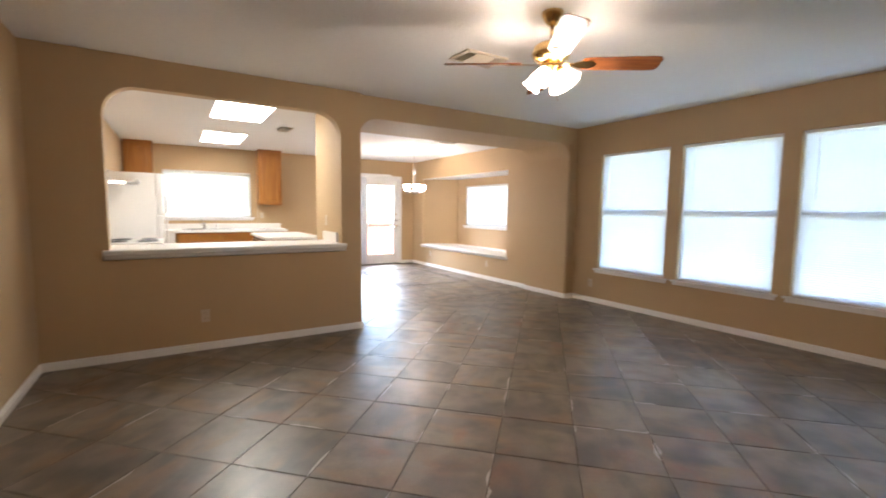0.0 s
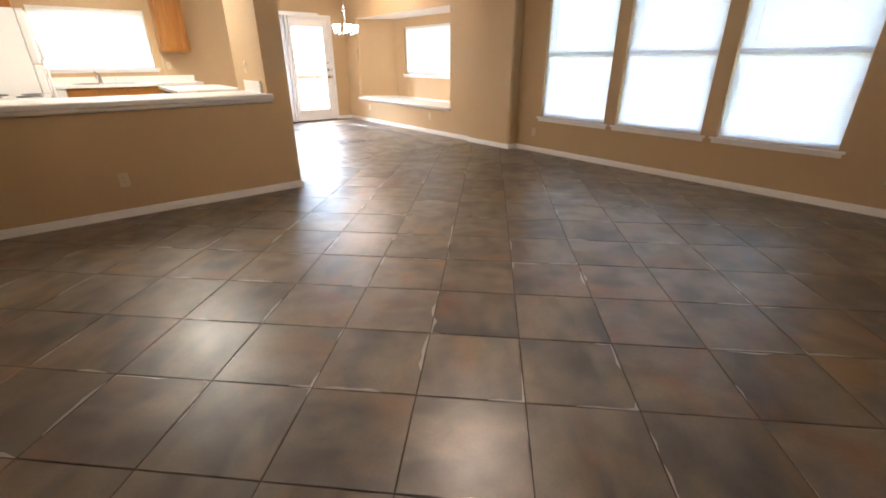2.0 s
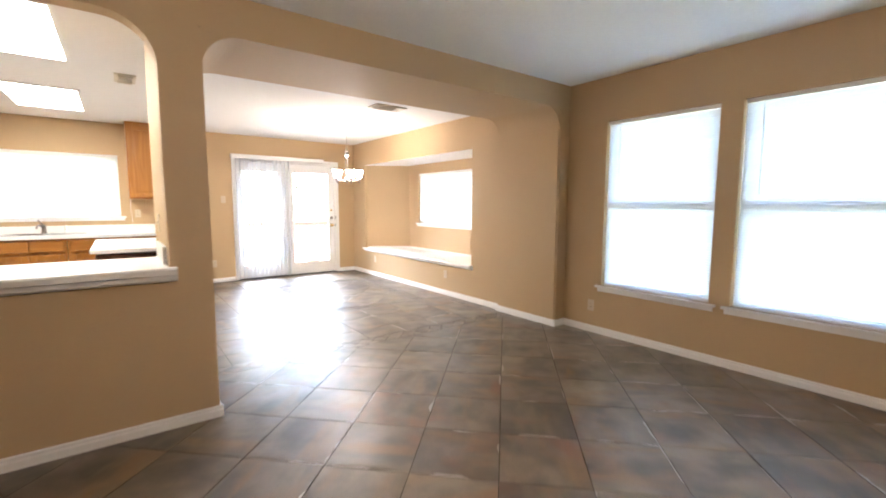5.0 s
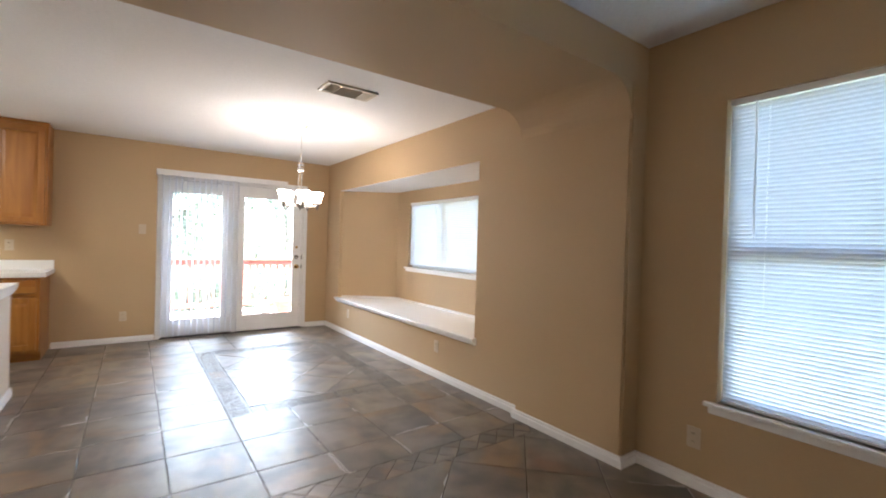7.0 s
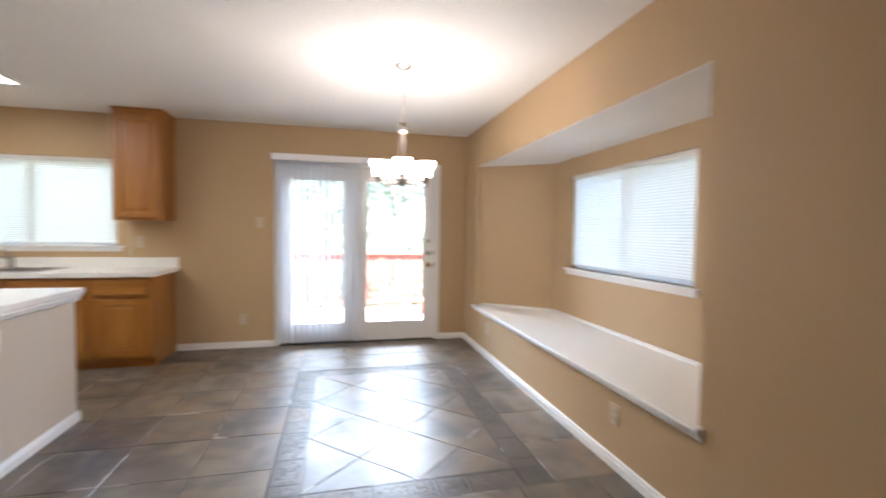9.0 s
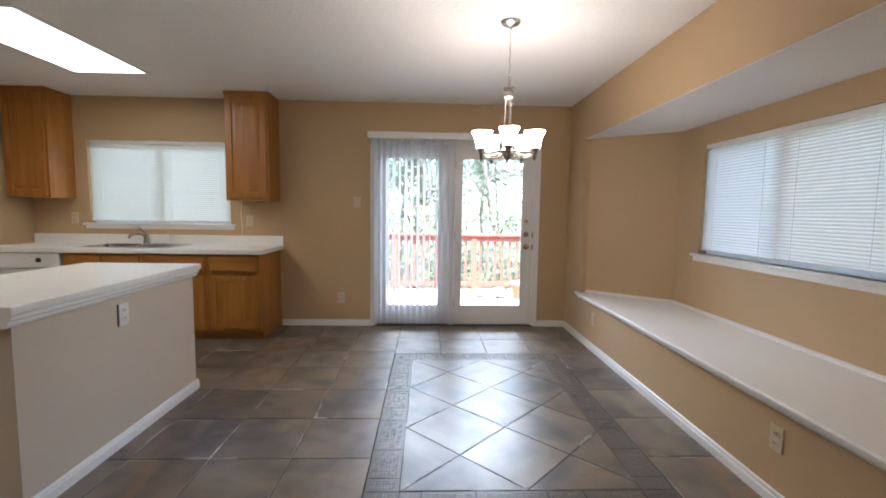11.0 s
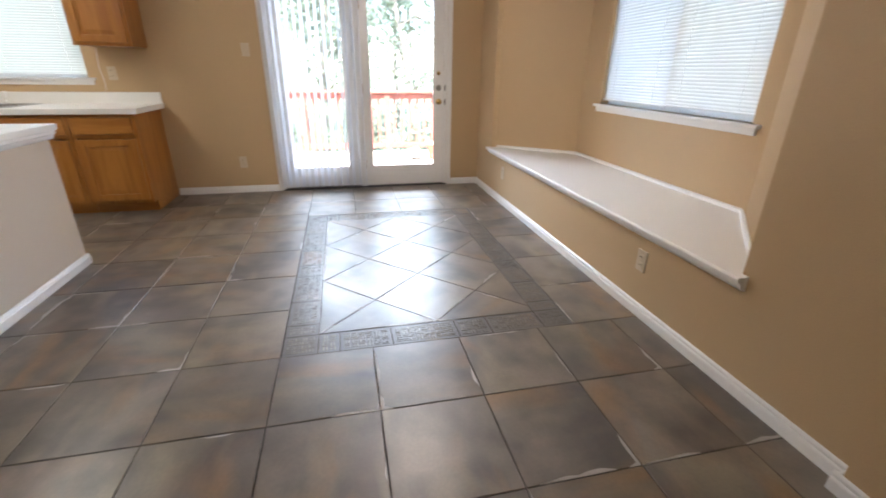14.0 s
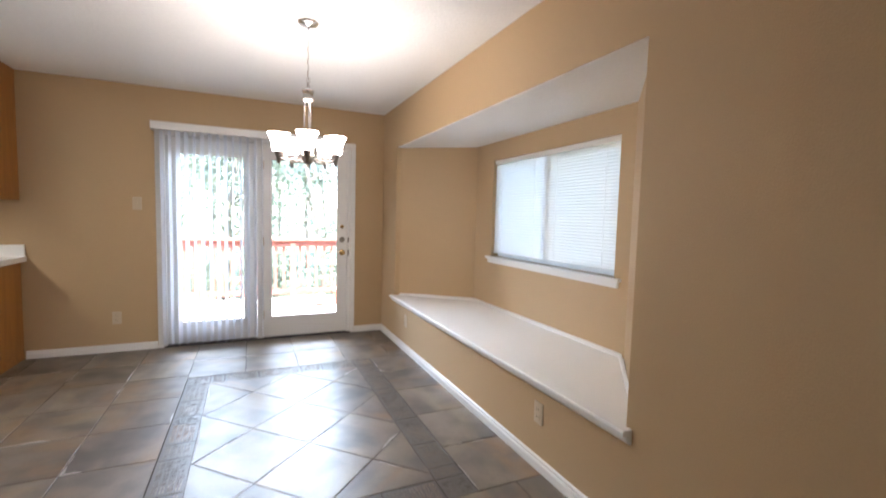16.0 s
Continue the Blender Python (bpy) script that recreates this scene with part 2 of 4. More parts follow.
M_DECKV = wood("redwood_rail", (0.45, 0.19, 0.12), (0.28, 0.10, 0.06), rough=0.7, grain_axis=2)
M_RAIL = wood("red_stained_rail", (0.24, 0.070, 0.045), (0.16, 0.045, 0.03), rough=0.7)
M_DECKPALE = wood("weathered_deck", (0.40, 0.35, 0.30), (0.32, 0.27, 0.23), rough=0.75, grain_axis=0)
M_BARK = surface("grey_bark", (0.14, 0.115, 0.09), 0.9, grain=25, vary=0.4, bump=0.8, stretch=(1, 1, 0.3))
M_LEAF = sheer("green_leaf", (0.115, 0.135, 0.095), 0.5)
M_GROUND = surface("shaded_grass_ground", (0.075, 0.085, 0.040), 0.95, grain=30, vary=0.4, bump=0.6)
M_CLAY = surface("terracotta", (0.45, 0.16, 0.10), 0.8, grain=50, vary=0.15, bump=0.15)
M_ROCK = surface("pale_rock", (0.38, 0.34, 0.29), 0.9, grain=18, vary=0.25, bump=0.5)

# ---------------------------------------------------------------- mesh helpers


def part(name, bm, material, parent=None, label="", smooth=False):
    me = bpy.data.meshes.new(name)
    bmesh.ops.recalc_face_normals(bm, faces=bm.faces[:])
    bm.to_mesh(me)
    bm.free()
    if smooth:
        for p in me.polygons:
            p.use_smooth = True
    me.materials.append(material)
    ob = new(name, me)
    if parent:
        ob.parent = parent
    if label:
        ob["label"] = label
    return ob


def setting(name, bm, material, label, smooth=False):
    return tagged(part(name, bm, material, None, "", smooth), label, name.split("_")[0], kind="structure")


def thing(name, at, label, category, group="", turn=0.0):
    ob = new(name)
    ob.empty_display_size = 0.1
    ob.matrix_world = pose(*at, 0, 0, turn)
    return tagged(ob, label, category, group)


def box(bm, lo, hi, bevel=0.0, m=None):
    """Adds a box between two corners; bevel rounds its edges."""
    lo, hi = Vector(lo), Vector(hi)
    r = bmesh.ops.create_cube(bm, size=1.0, matrix=Matrix.Translation((lo + hi) / 2) @ Matrix.Diagonal((*(hi - lo), 1)))
    vs = r["verts"]
    if bevel:
        es = list({e for v in vs for e in v.link_edges})
        out = bmesh.ops.bevel(bm, geom=es, offset=bevel, segments=2, affect="EDGES", profile=0.6)
        vs = list({v for f in out["faces"] for v in f.verts} | {v for v in vs if v.is_valid})
    if m is not None:
        bmesh.ops.transform(bm, matrix=m, verts=[v for v in vs if v.is_valid])
    return bm


def boxes(*rows, bevel=0.0):
    bm = bmesh.new()
    for lo, hi in rows:
        box(bm, lo, hi, bevel)
    return bm


def prism(bm, pts, d0, d1, axis="y"):
    """A flat outline pushed through from d0 to d1 along an axis. pts: (x, z) for y, (x, y) for z, (y, z) for x."""
    def at(p, d):
        return {"y": (p[0], d, p[1]), "z": (p[0], p[1], d), "x": (d, p[0], p[1])}[axis]
    a = [bm.verts.new(at(p, d0)) for p in pts]
    b = [bm.verts.new(at(p, d1)) for p in pts]
    n = len(pts)
    bm.faces.new(a)
    bm.faces.new(b[::-1])
    for i in range(n):
        bm.faces.new((a[i], a[(i + 1) % n], b[(i + 1) % n], b[i]))
    return bm


def lathe(bm, rings, seg=20, at=(0, 0, 0), wave=0.0, waves=0, square=0.0):
    """Turns a profile of (radius, height) round z; wave ripples the radius."""
    rows = []
    for k, (r, z) in enumerate(rings):
        row = []
        for i in range(seg):
            a = 2 * math.pi * i / seg
            q = 1 + wave * math.cos(waves * a) * (k / max(1, len(rings) - 1))
            if square:
                c = max(abs(math.cos(a)), abs(math.sin(a)))
                q *= 1 + square * (1 / c - 1)
            row.append(bm.verts.new((at[0] + r * q * math.cos(a), at[1] + r * q * math.sin(a), at[2] + z)))
        rows.append(row)
    for p, q in zip(rows, rows[1:]):
        for i in range(seg):
            bm.faces.new((p[i], p[(i + 1) % seg], q[(i + 1) % seg], q[i]))
    bm.faces.new(rows[0][::-1])
    bm.faces.new(rows[-1])
    return bm


def tube(bm, pts, r, seg=8, taper=None):
    """A round bar along points."""
    pts = [Vector(p) for p in pts]
    rows = []
    for i, p in enumerate(pts):
        d = (pts[min(i + 1, len(pts) - 1)] - pts[max(i - 1, 0)]).normalized()
        u = d.cross(Vector((0.13, 0.2, 0.97)))
        u = u.normalized() if u.length > 0.05 else d.cross(Vector((1, 0, 0))).normalized()
        v = d.cross(u)
        rad = r if taper is None else r + (taper - r) * i / (len(pts) - 1)
        rows.append([bm.verts.new(p + rad * (math.cos(2 * math.pi * k / seg) * u + math.sin(2 * math.pi * k / seg) * v)) for k in range(seg)])
    for a, b in zip(rows, rows[1:]):
        for k in range(seg):
            bm.faces.new((a[k], a[(k + 1) % seg], b[(k + 1) % seg], b[k]))
    bm.faces.new(rows[0][::-1])
    bm.faces.new(rows[-1])
    return bm


def ring(bm, radius, r, z, seg=40, at=(0, 0)):
    rows = []
    for i in range(seg):
        a = 2 * math.pi * i / seg
        rows.append([bm.verts.new((at[0] + (radius + r * math.cos(b)) * math.cos(a), at[1] + (radius + r * math.cos(b)) * math.sin(a), z + r * math.sin(b))) for b in [2 * math.pi * k / 8 for k in range(8)]])
    for i in range(seg):
        a, b = rows[i], rows[(i + 1) % seg]
        for k in range(8):
            bm.faces.new((a[k], a[(k + 1) % 8], b[(k + 1) % 8], b[k]))
    return bm


def fillet(cx, cz, r, sx, sz, n=10):
    """Outline of the piece that rounds an opening's corner at (cx, cz); sx, sz point into the opening."""
    ox, oz = cx + sx * r, cz + sz * r
    arc = [(ox - sx * r * math.cos(a), oz - sz * r * math.sin(a)) for a in [math.pi / 2 * i / n for i in range(n + 1)]]
    return [(cx, cz)] + arc


# ---------------------------------------------------------------- walls, ceilings
def wall_along_y(bm, x0, x1, y0, y1, z1, holes):
    """A wall between x0 and x1 that runs along y, with holes (y0, y1, z0, z1)."""
    y = y0
    for a, b, c, d in sorted(holes):
        box(bm, (x0, y, 0), (x1, a, z1))
        if c > 0:
            box(bm, (x0, a, 0), (x1, b, c))
        box(bm, (x0, a, d), (x1, b, z1))
        y = b
    box(bm, (x0, y, 0), (x1, y1, z1))
    return bm


WINDOWS = [(2.49, 3.48, 0.495, 2.10), (1.345, 2.335, 0.495, 2.10), (0.20, 1.19, 0.495, 2.10)]
setting("wall_east_living", wall_along_y(bmesh.new(), XLIV, XLIV + T, YBACK, YPIER, ZLIV, WINDOWS), M_WALL, "tan painted living room wall with three windows")
setting("wall_west_living", boxes(((XL - T, YBACK - T, 0), (XL, YPART + 0.12, ZLIV))), M_WALL, "tan painted living room side wall")
setting("wall_south_living", boxes(((XL - T, YBACK - T, 0), (XLIV + T, YBACK, ZLIV))), M_WALL, "tan painted wall closing the living room")

# partition with the pass-through
PX0, PX1, PZ0, PZ1, PR = 0.07, XSTUB0, 0.90, 2.275, 0.24
bm = boxes(((XL - T, YPART, 0), (PX0, YPART + 0.12, ZLIV)), ((PX0, YPART, 0), (PX1, YPART + 0.12, PZ0)), ((PX0, YPART, PZ1), (PX1, YPART + 0.12, ZLIV)))
prism(bm, fillet(PX0, PZ1, PR, 1, -1), YPART, YPART + 0.12)
prism(bm, fillet(PX1, PZ1, PR, -1, -1), YPART, YPART + 0.12)
setting("wall_partition", bm, M_WALL, "tan partition wall with a rounded kitchen pass-through")
bm = bmesh.new()
box(bm, (XSTUB0, YPART, 0), (XSTUB1, YBEAM, ZBEAM))
bmesh.ops.bevel(bm, geom=[e for e in bm.edges if abs(e.verts[0].co.z - e.verts[1].co.z) > 1 and e.verts[0].co.x > 2.1], offset=0.014, segments=4, affect="EDGES")
setting("wall_stub", bm, M_WALL, "tan stub wall at the kitchen end of the opening")
bm = bmesh.new()
box(bm, (XPIER, YPIER, 0), (XDIN + 0.20, YBEAM, ZBEAM))
bmesh.ops.bevel(bm, geom=[e for e in bm.edges if abs(e.verts[0].co.z - e.verts[1].co.z) > 1 and e.verts[0].co.x < 5.53], offset=0.014, segments=4, affect="EDGES")
setting("wall_pier", bm, M_WALL, "tan wall pier beside the dining room opening")
bm = boxes(((XSTUB0, YPART, ZBEAM), (XSTUB1, YBEAM, ZLIV)), ((XSTUB1, YPIER, ZBEAM), (XDIN + 0.20, YBEAM, ZLIV)))
prism(bm, fillet(XSTUB1, ZBEAM, 0.22, 1, -1), YPIER + 0.002, YBEAM - 0.002)
prism(bm, fillet(XPIER, ZBEAM, 0.22, -1, -1), YPIER + 0.002, YBEAM - 0.002)
setting("wall_beam", bm, M_WALL, "deep tan soffit with rounded corners over the opening")

# dining wall with the bay
setting("wall_east_dining", wall_along_y(bmesh.new(), XDIN, XDIN + 0.10, YBEAM, YDOOR + T, ZDIN, [(YBAY0, YBAY1, ZBAY0 - 0.03, ZBAY1 + 0.004)]), M_WALL, "tan dining room wall with a deep window bay")
BY0, BY1 = 6.03, 7.93           # back wall of the bay
BWY0, BWY1, BWZ0, BWZ1 = 6.12, 7.63, 0.965, 1.85
setting("wall_bay_back", wall_along_y(bmesh.new(), XBAY, XBAY + T, BY0 - 0.10, BY1 + 0.10, ZDIN, [(BWY0, BWY1, BWZ0, BWZ1)]), M_WALL, "tan back wall of the window bay")
bm = bmesh.new()
prism(bm, [(XDIN + 0.05, YBAY0 - 0.12), (XDIN + 0.05, YBAY0), (XBAY + 0.02, BY0), (XBAY + 0.02, BY0 - 0.12)], 0, ZDIN, "z")
setting("wall_bay_side", bm, M_WALL, "tan slanted side wall of the window bay")
bm = bmesh.new()
prism(bm, [(XDIN + 0.05, YBAY1 + 0.12), (XDIN + 0.05, YBAY1), (XBAY + 0.02, BY1), (XBAY + 0.02, BY1 + 0.12)], 0, ZDIN, "z")
setting("wall_bay_far_side", bm, M_WALL, "tan slanted far side wall of the window bay")
bm = bmesh.new()
prism(bm, [(XDIN + 0.004, YBAY0), (XDIN + 0.004, YBAY1), (XBAY + 0.05, BY1 + 0.02), (XBAY + 0.05, BY0 - 0.02)], ZBAY1, ZBAY1 + 0.10, "z")
setting("ceiling_bay", bm, M_CEIL, "white textured ceiling of the window bay")

# door wall with the kitchen window and the patio door
DX0, DX1, DZ1 = 3.410, 5.185, 2.045
KWX0, KWX1, KWZ0, KWZ1 = 0.38, 1.86, 1.11, 1.99
bm = bmesh.new()
x = XK - T
for a, b, c, d in ((KWX0, KWX1, KWZ0, KWZ1), (DX0, DX1, 0, DZ1)):
    box(bm, (x, YDOOR, -0.12), (a, YDOOR + T, ZDIN))
    if c:
        box(bm, (a, YDOOR, -0.12), (b, YDOOR + T, c))
    else:
        box(bm, (a, YDOOR, -0.12), (b, YDOOR + T, -0.02))
    box(bm, (a, YDOOR, d), (b, YDOOR + T, ZDIN))
    x = b
box(bm, (x, YDOOR, -0.12), (XDIN + 0.1, YDOOR + T, ZDIN))
setting("wall_north", bm, M_WALL, "tan wall with the patio door and kitchen window")
setting("wall_west_kitchen", boxes(((XK - T, YPART + 0.12, 0), (XK, YDOOR + T, ZDIN))), M_WALL, "tan kitchen side wall")
setting("ceiling_living", boxes(((XL - T, YBACK - T, ZLIV), (XLIV + T, YPIER + 0.05, ZLIV + 0.2))), M_CEIL, "white textured living room ceiling")
setting("ceiling_dining", boxes(((XL - T, YPART + 0.055, ZDIN), (XSTUB0, YBEAM, ZDIN + 0.2)), ((XL - T, YBEAM, ZDIN), (XBAY + T, YDOOR + T, ZDIN + 0.2)), ((XSTUB0, YPIER + 0.055, ZLIV), (XBAY + T, YBEAM, ZLIV + 0.1))), M_CEIL, "white textured kitchen and dining ceiling")
setting("floor", boxes(((XL - T, YBACK - T, -0.12), (XDIN + 0.15, YDOOR, -0.0035))), M_GROUT, "slate-look tile floor with dark grout")


# ---------------------------------------------------------------- baseboards
def baseboard(p0, p1, side, h=0.068, t=0.016):
    """A moulded white skirting from p0 to p1; side is the wall's outward normal (x, y)."""
    p0, p1, s = Vector((*p0, 0)), Vector((*p1, 0)), Vector((*side, 0))
    prof = [(0, 0), (t, 0), (t, h * 0.58), (t * 0.82, h * 0.66), (t * 0.40, h * 0.68), (t * 0.40, h * 0.75), (t * 0.80, h * 0.79), (t * 0.74, h * 0.92), (t * 0.35, h), (0, h)]
    bm = bmesh.new()
    a = [bm.verts.new(p0 + s * u + Vector((0, 0, v))) for u, v in prof]
    b = [bm.verts.new(p1 + s * u + Vector((0, 0, v))) for u, v in prof]
    n = len(prof)
    bm.faces.new(a)
    bm.faces.new(b[::-1])
    for i in range(n):
        bm.faces.new((a[i], a[(i + 1) % n], b[(i + 1) % n], b[i]))
    return setting("baseboard", bm, M_TRIM, "white moulded wooden baseboard")


bt = 0.016
baseboard((XL, YPART), (XSTUB1 + bt, YPART), (0, -1))
baseboard((XL, YBACK), (XL, YPART - bt), (1, 0))
baseboard((XL + bt, YBACK), (XLIV - bt, YBACK), (0, 1))
baseboard((XSTUB1, YPART), (XSTUB1, YBEAM + bt), (1, 0))
baseboard((XSTUB0 + 0.02, YBEAM), (XSTUB1, YBEAM), (0, 1))
baseboard((XLIV, YBACK), (XLIV, YPIER - bt), (-1, 0))
baseboard((XPIER - bt, YPIER), (XLIV, YPIER), (0, -1))
baseboard((XPIER, YPIER), (XPIER, YBEAM + bt), (-1, 0))
baseboard((XPIER, YBEAM), (XDIN - bt, YBEAM), (0, 1))
baseboard((XDIN, YBEAM), (XDIN, YDOOR), (-1, 0))
baseboard((DX1 + 0.05, YDOOR), (XDIN - bt, YDOOR), (0, -1))
baseboard((2.40, YDOOR), (DX0 - 0.05, YDOOR), (0, -1))


# ---------------------------------------------------------------- windows and blinds
def window(name, label, centre, w, h, turn, split, sill_over=0.055, depth=T):
    """A vinyl window set in a wall hole; local x runs along the wall, local -y faces the room. split: 'h' single hung, 'v' slider."""
    top = thing(name, centre, label, "window", turn=turn)
    top["kind"] = "structure"
    f, y0, y1 = 0.04, 0.075, 0.125
    part("window_frame", boxes(((-w / 2, y0, 0), (-w / 2 + f, y1, h)), ((w / 2 - f, y0, 0), (w / 2, y1, h)), ((-w / 2 + f, y0, 0), (w / 2 - f, y1, f)), ((-w / 2 + f, y0, h - f), (w / 2 - f, y1, h))), M_FRAME, top)
    if split == "h":
        part("meeting_rail", boxes(((-w / 2 + f, y0 - 0.006, h / 2 - 0.03), (w / 2 - f, y1 - 0.01, h / 2 + 0.03))), M_FRAME, top)
        panes = [((-w / 2 + f, f), (w / 2 - f, h / 2 - 0.03)), ((-w / 2 + f, h / 2 + 0.03), (w / 2 - f, h - f))]
    else:
        part("meeting_stile", boxes(((-0.03, y0 - 0.006, f), (0.03, y1 - 0.01, h - f))), M_FRAME, top)
        panes = [((-w / 2 + f, f), (-0.03, h - f)), ((0.03, f), (w / 2 - f, h - f))]
    for (a, b), (c, d) in panes:
        p = part("pane", boxes(((a, 0.098, b), (c, 0.102, d))), M_GLASS, top)
        p.visible_shadow = False
    e = sill_over
    bm = boxes(((-w / 2 - e, -0.032, -0.022), (w / 2 + e, 0.0, 0.0)), bevel=0.005)
    box(bm, (-w / 2, 0.0, -0.020), (w / 2, y0, 0.0))
    part("window_sill", bm, M_TRIM, top)
    part("sill_apron", boxes(((-w / 2 - e + 0.02, -0.014, -0.060), (w / 2 + e - 0.02, 0.0, -0.022)), bevel=0.003), M_TRIM, top)
    return top


def blind(label, centre, w, h, turn, tilt=68.0, pitch=0.0215, wand=True, drop=0.002, group="window blinds", slat=None):
    """A mini blind with thin curved slats, hung inside a window recess. centre: middle of the sill."""
    top = thing("window_blind", centre, label, "blind", group, turn)
    part("headrail", boxes(((-w / 2, 0.020, h - 0.036), (w / 2, 0.052, h - 0.0008)), bevel=0.003), M_WHITEPL, top)
    part("bottom_rail", boxes(((-w / 2, 0.026, drop), (w / 2, 0.046, drop + 0.013)), bevel=0.003), M_WHITEPL, top)
    bm = bmesh.new()
    d, cur = 0.0125, 0.0022
    prof = [(-d, 0.0), (-d * 0.4, cur), (d * 0.4, cur), (d, 0.0)]
    ca, sa = math.cos(radians(tilt)), math.sin(radians(tilt))
    rows = [[bm.verts.new((sx * (w / 2 - 0.001), u * ca - v * sa, u * sa + v * ca)) for u, v in prof] for sx in (-1, 1)]
    for i in range(3):
        bm.faces.new((rows[0][i], rows[0][i + 1], rows[1][i + 1], rows[1][i]))
    first = part("slat", bm, slat or M_SLAT, top, smooth=True)
    n = int((h - 0.034 - drop - 0.026) / pitch) + 1
    for i in range(n):
        ob = first if i == 0 else new("slat", first.data)
        ob.parent = top
        ob.matrix_basis = pose(0, 0.036, drop + 0.026 + i * pitch, random.uniform(-1.5, 1.5), 0, 0)
    for sx in (-0.32, 0.32):
        part("ladder_cord", tube(bmesh.new(), [(sx * w, 0.0215, drop + 0.01), (sx * w, 0.0215, h - 0.03)], 0.0011, 5), M_WHITEPL, top)
    if wand:
        part("tilt_wand", tube(bmesh.new(), [(-w / 2 + 0.12, 0.014, h - 0.03), (-w / 2 + 0.125, 0.012, h * 0.55)], 0.004, 6), M_WHITEPL, top)
    return top


for k, (a, b, c, d) in enumerate(WINDOWS):
    window("window_%d" % (k + 1), "white single-hung living room window with a moulded sill", (XLIV, (a + b) / 2, c), b - a, d - c, -90, "h")
    blind("closed white mini blind hanging in a living room window", (XLIV, (a + b) / 2, c), b - a - 0.02, d - c, -90, tilt=-64.0, drop=0.001)
window("window_4", "white sliding window in the bay", (XBAY, (BWY0 + BWY1) / 2, BWZ0), BWY1 - BWY0, BWZ1 - BWZ0, -90, "v", 0.06)
bw = (BWY1 - BWY0) / 2
blind("closed white mini blind over the fixed half of the bay window", (XBAY, BWY1 - bw * 0.5, BWZ0), bw + 0.012, BWZ1 - BWZ0, -90, wand=False, drop=0.03, slat=M_SLAT_BAY)
blind("closed white mini blind over the sliding half of the bay window", (XBAY, BWY0 + bw * 0.5, BWZ0), bw + 0.012, BWZ1 - BWZ0, -90, wand=False, drop=0.035, slat=M_SLAT_SCREEN_DIMMED)
window("window_5", "white sliding kitchen window above the sink", ((KWX0 + KWX1) / 2, YDOOR, KWZ0), KWX1 - KWX0, KWZ1 - KWZ0, 0, "v", 0.06)
kb = (KWX1 - KWX0) / 2
for s in (-1, 1):
    blind("closed white mini blind in the kitchen window", ((KWX0 + KWX1) / 2 + s * kb / 2, YDOOR, KWZ0), kb + 0.008, KWZ1 - KWZ0, 0, wand=False, drop=0.02, slat=M_SLAT_SHADED)

# bay seat
bm = bmesh.new()
prism(bm, [(XDIN - 0.004, YBAY0 + 0.001), (XDIN - 0.004, YBAY1 - 0.001), (XDIN + 0.06, YBAY1 + 0.02), (XBAY + 0.01, BY1 + 0.04), (XBAY + 0.01, BY0 - 0.04), (XDIN + 0.06, YBAY0 - 0.02)], ZBAY0 - 0.03, ZBAY0 - 0.002, "z")
seat = setting("trim_bay_seat", bm, M_COUNTER, "white painted seat board of the window bay")
bm = bmesh.new()
prof = [(0, 0.0), (0.045, 0.0), (0.050, -0.008), (0.047, -0.024), (0.030, -0.028), (0.026, -0.045), (0.014, -0.060), (0, -0.062)]
prism(bm, [(XDIN - u, ZBAY0 + v) for u, v in prof], YBAY0 - 0.03, YBAY1 + 0.03, "y")
setting("trim_bay_nosing", bm, M_TRIM, "white moulded nosing along the bay seat")
for p, q, nm in (((XDIN + 0.06, YBAY0), (XBAY, BY0), (-0.70, 0.71)), ((XBAY, BY0), (XBAY, BY1), (-1, 0)), ((XBAY, BY1), (XDIN + 0.06, YBAY1), (-0.61, -0.79))):
    bm = bmesh.new()
    a, b, s = Vector((*p, 0)), Vector((*q, 0)), Vector((*nm, 0)) * 0.014
    v = [bm.verts.new(k + Vector((0, 0, z))) for k, z in ((a, ZBAY0 - 0.002), (b, ZBAY0 - 0.002), (b + s, ZBAY0 - 0.002), (a + s, ZBAY0 - 0.002), (a, ZBAY0 + 0.022), (b, ZBAY0 + 0.022), (b + s, ZBAY0 + 0.016), (a + s, ZBAY0 + 0.016))]
    for f in ((0, 1, 2, 3), (4, 5, 6, 7), (0, 1, 5, 4), (1, 2, 6, 5), (2, 3, 7, 6), (3, 0, 4, 7)):
        bm.faces.new([v[i] for i in f])
    setting("trim_bay_edge", bm, M_TRIM, "thin white strip round the bay seat")

# ---------------------------------------------------------------- patio door
door = thing("door_1", (0, YDOOR, 0), "white glazed patio door unit with one fixed panel", "door")
door["kind"] = "structure"
cw = 0.045
part("casing", boxes(((DX0 - cw, -0.016, 0), (DX0, 0, DZ1 + cw)), ((DX1, -0.016, 0), (DX1 + cw, 0, DZ1 + cw)), ((DX0, -0.016, DZ1), (DX1, 0, DZ1 + cw)), bevel=0.004), M_TRIM, door)
part("door_frame", boxes(((DX0, 0, 0), (DX0 + 0.025, T, DZ1)), ((DX1 - 0.035, 0, 0), (DX1, T, DZ1)), ((DX0 + 0.025, 0, DZ1 - 0.03), (DX1 - 0.035, T, DZ1)), ((4.235, 0.002, 0), (4.29, T, DZ1 - 0.03))), M_TRIM, door)
# black colour paints the shadow line between door and floor
part("threshold", boxes(((DX0, -0.01, -0.018), (DX1, T, 0.012)), bevel=0.004), M_DARK, door, "threshold blackened as the shadow line under the door")


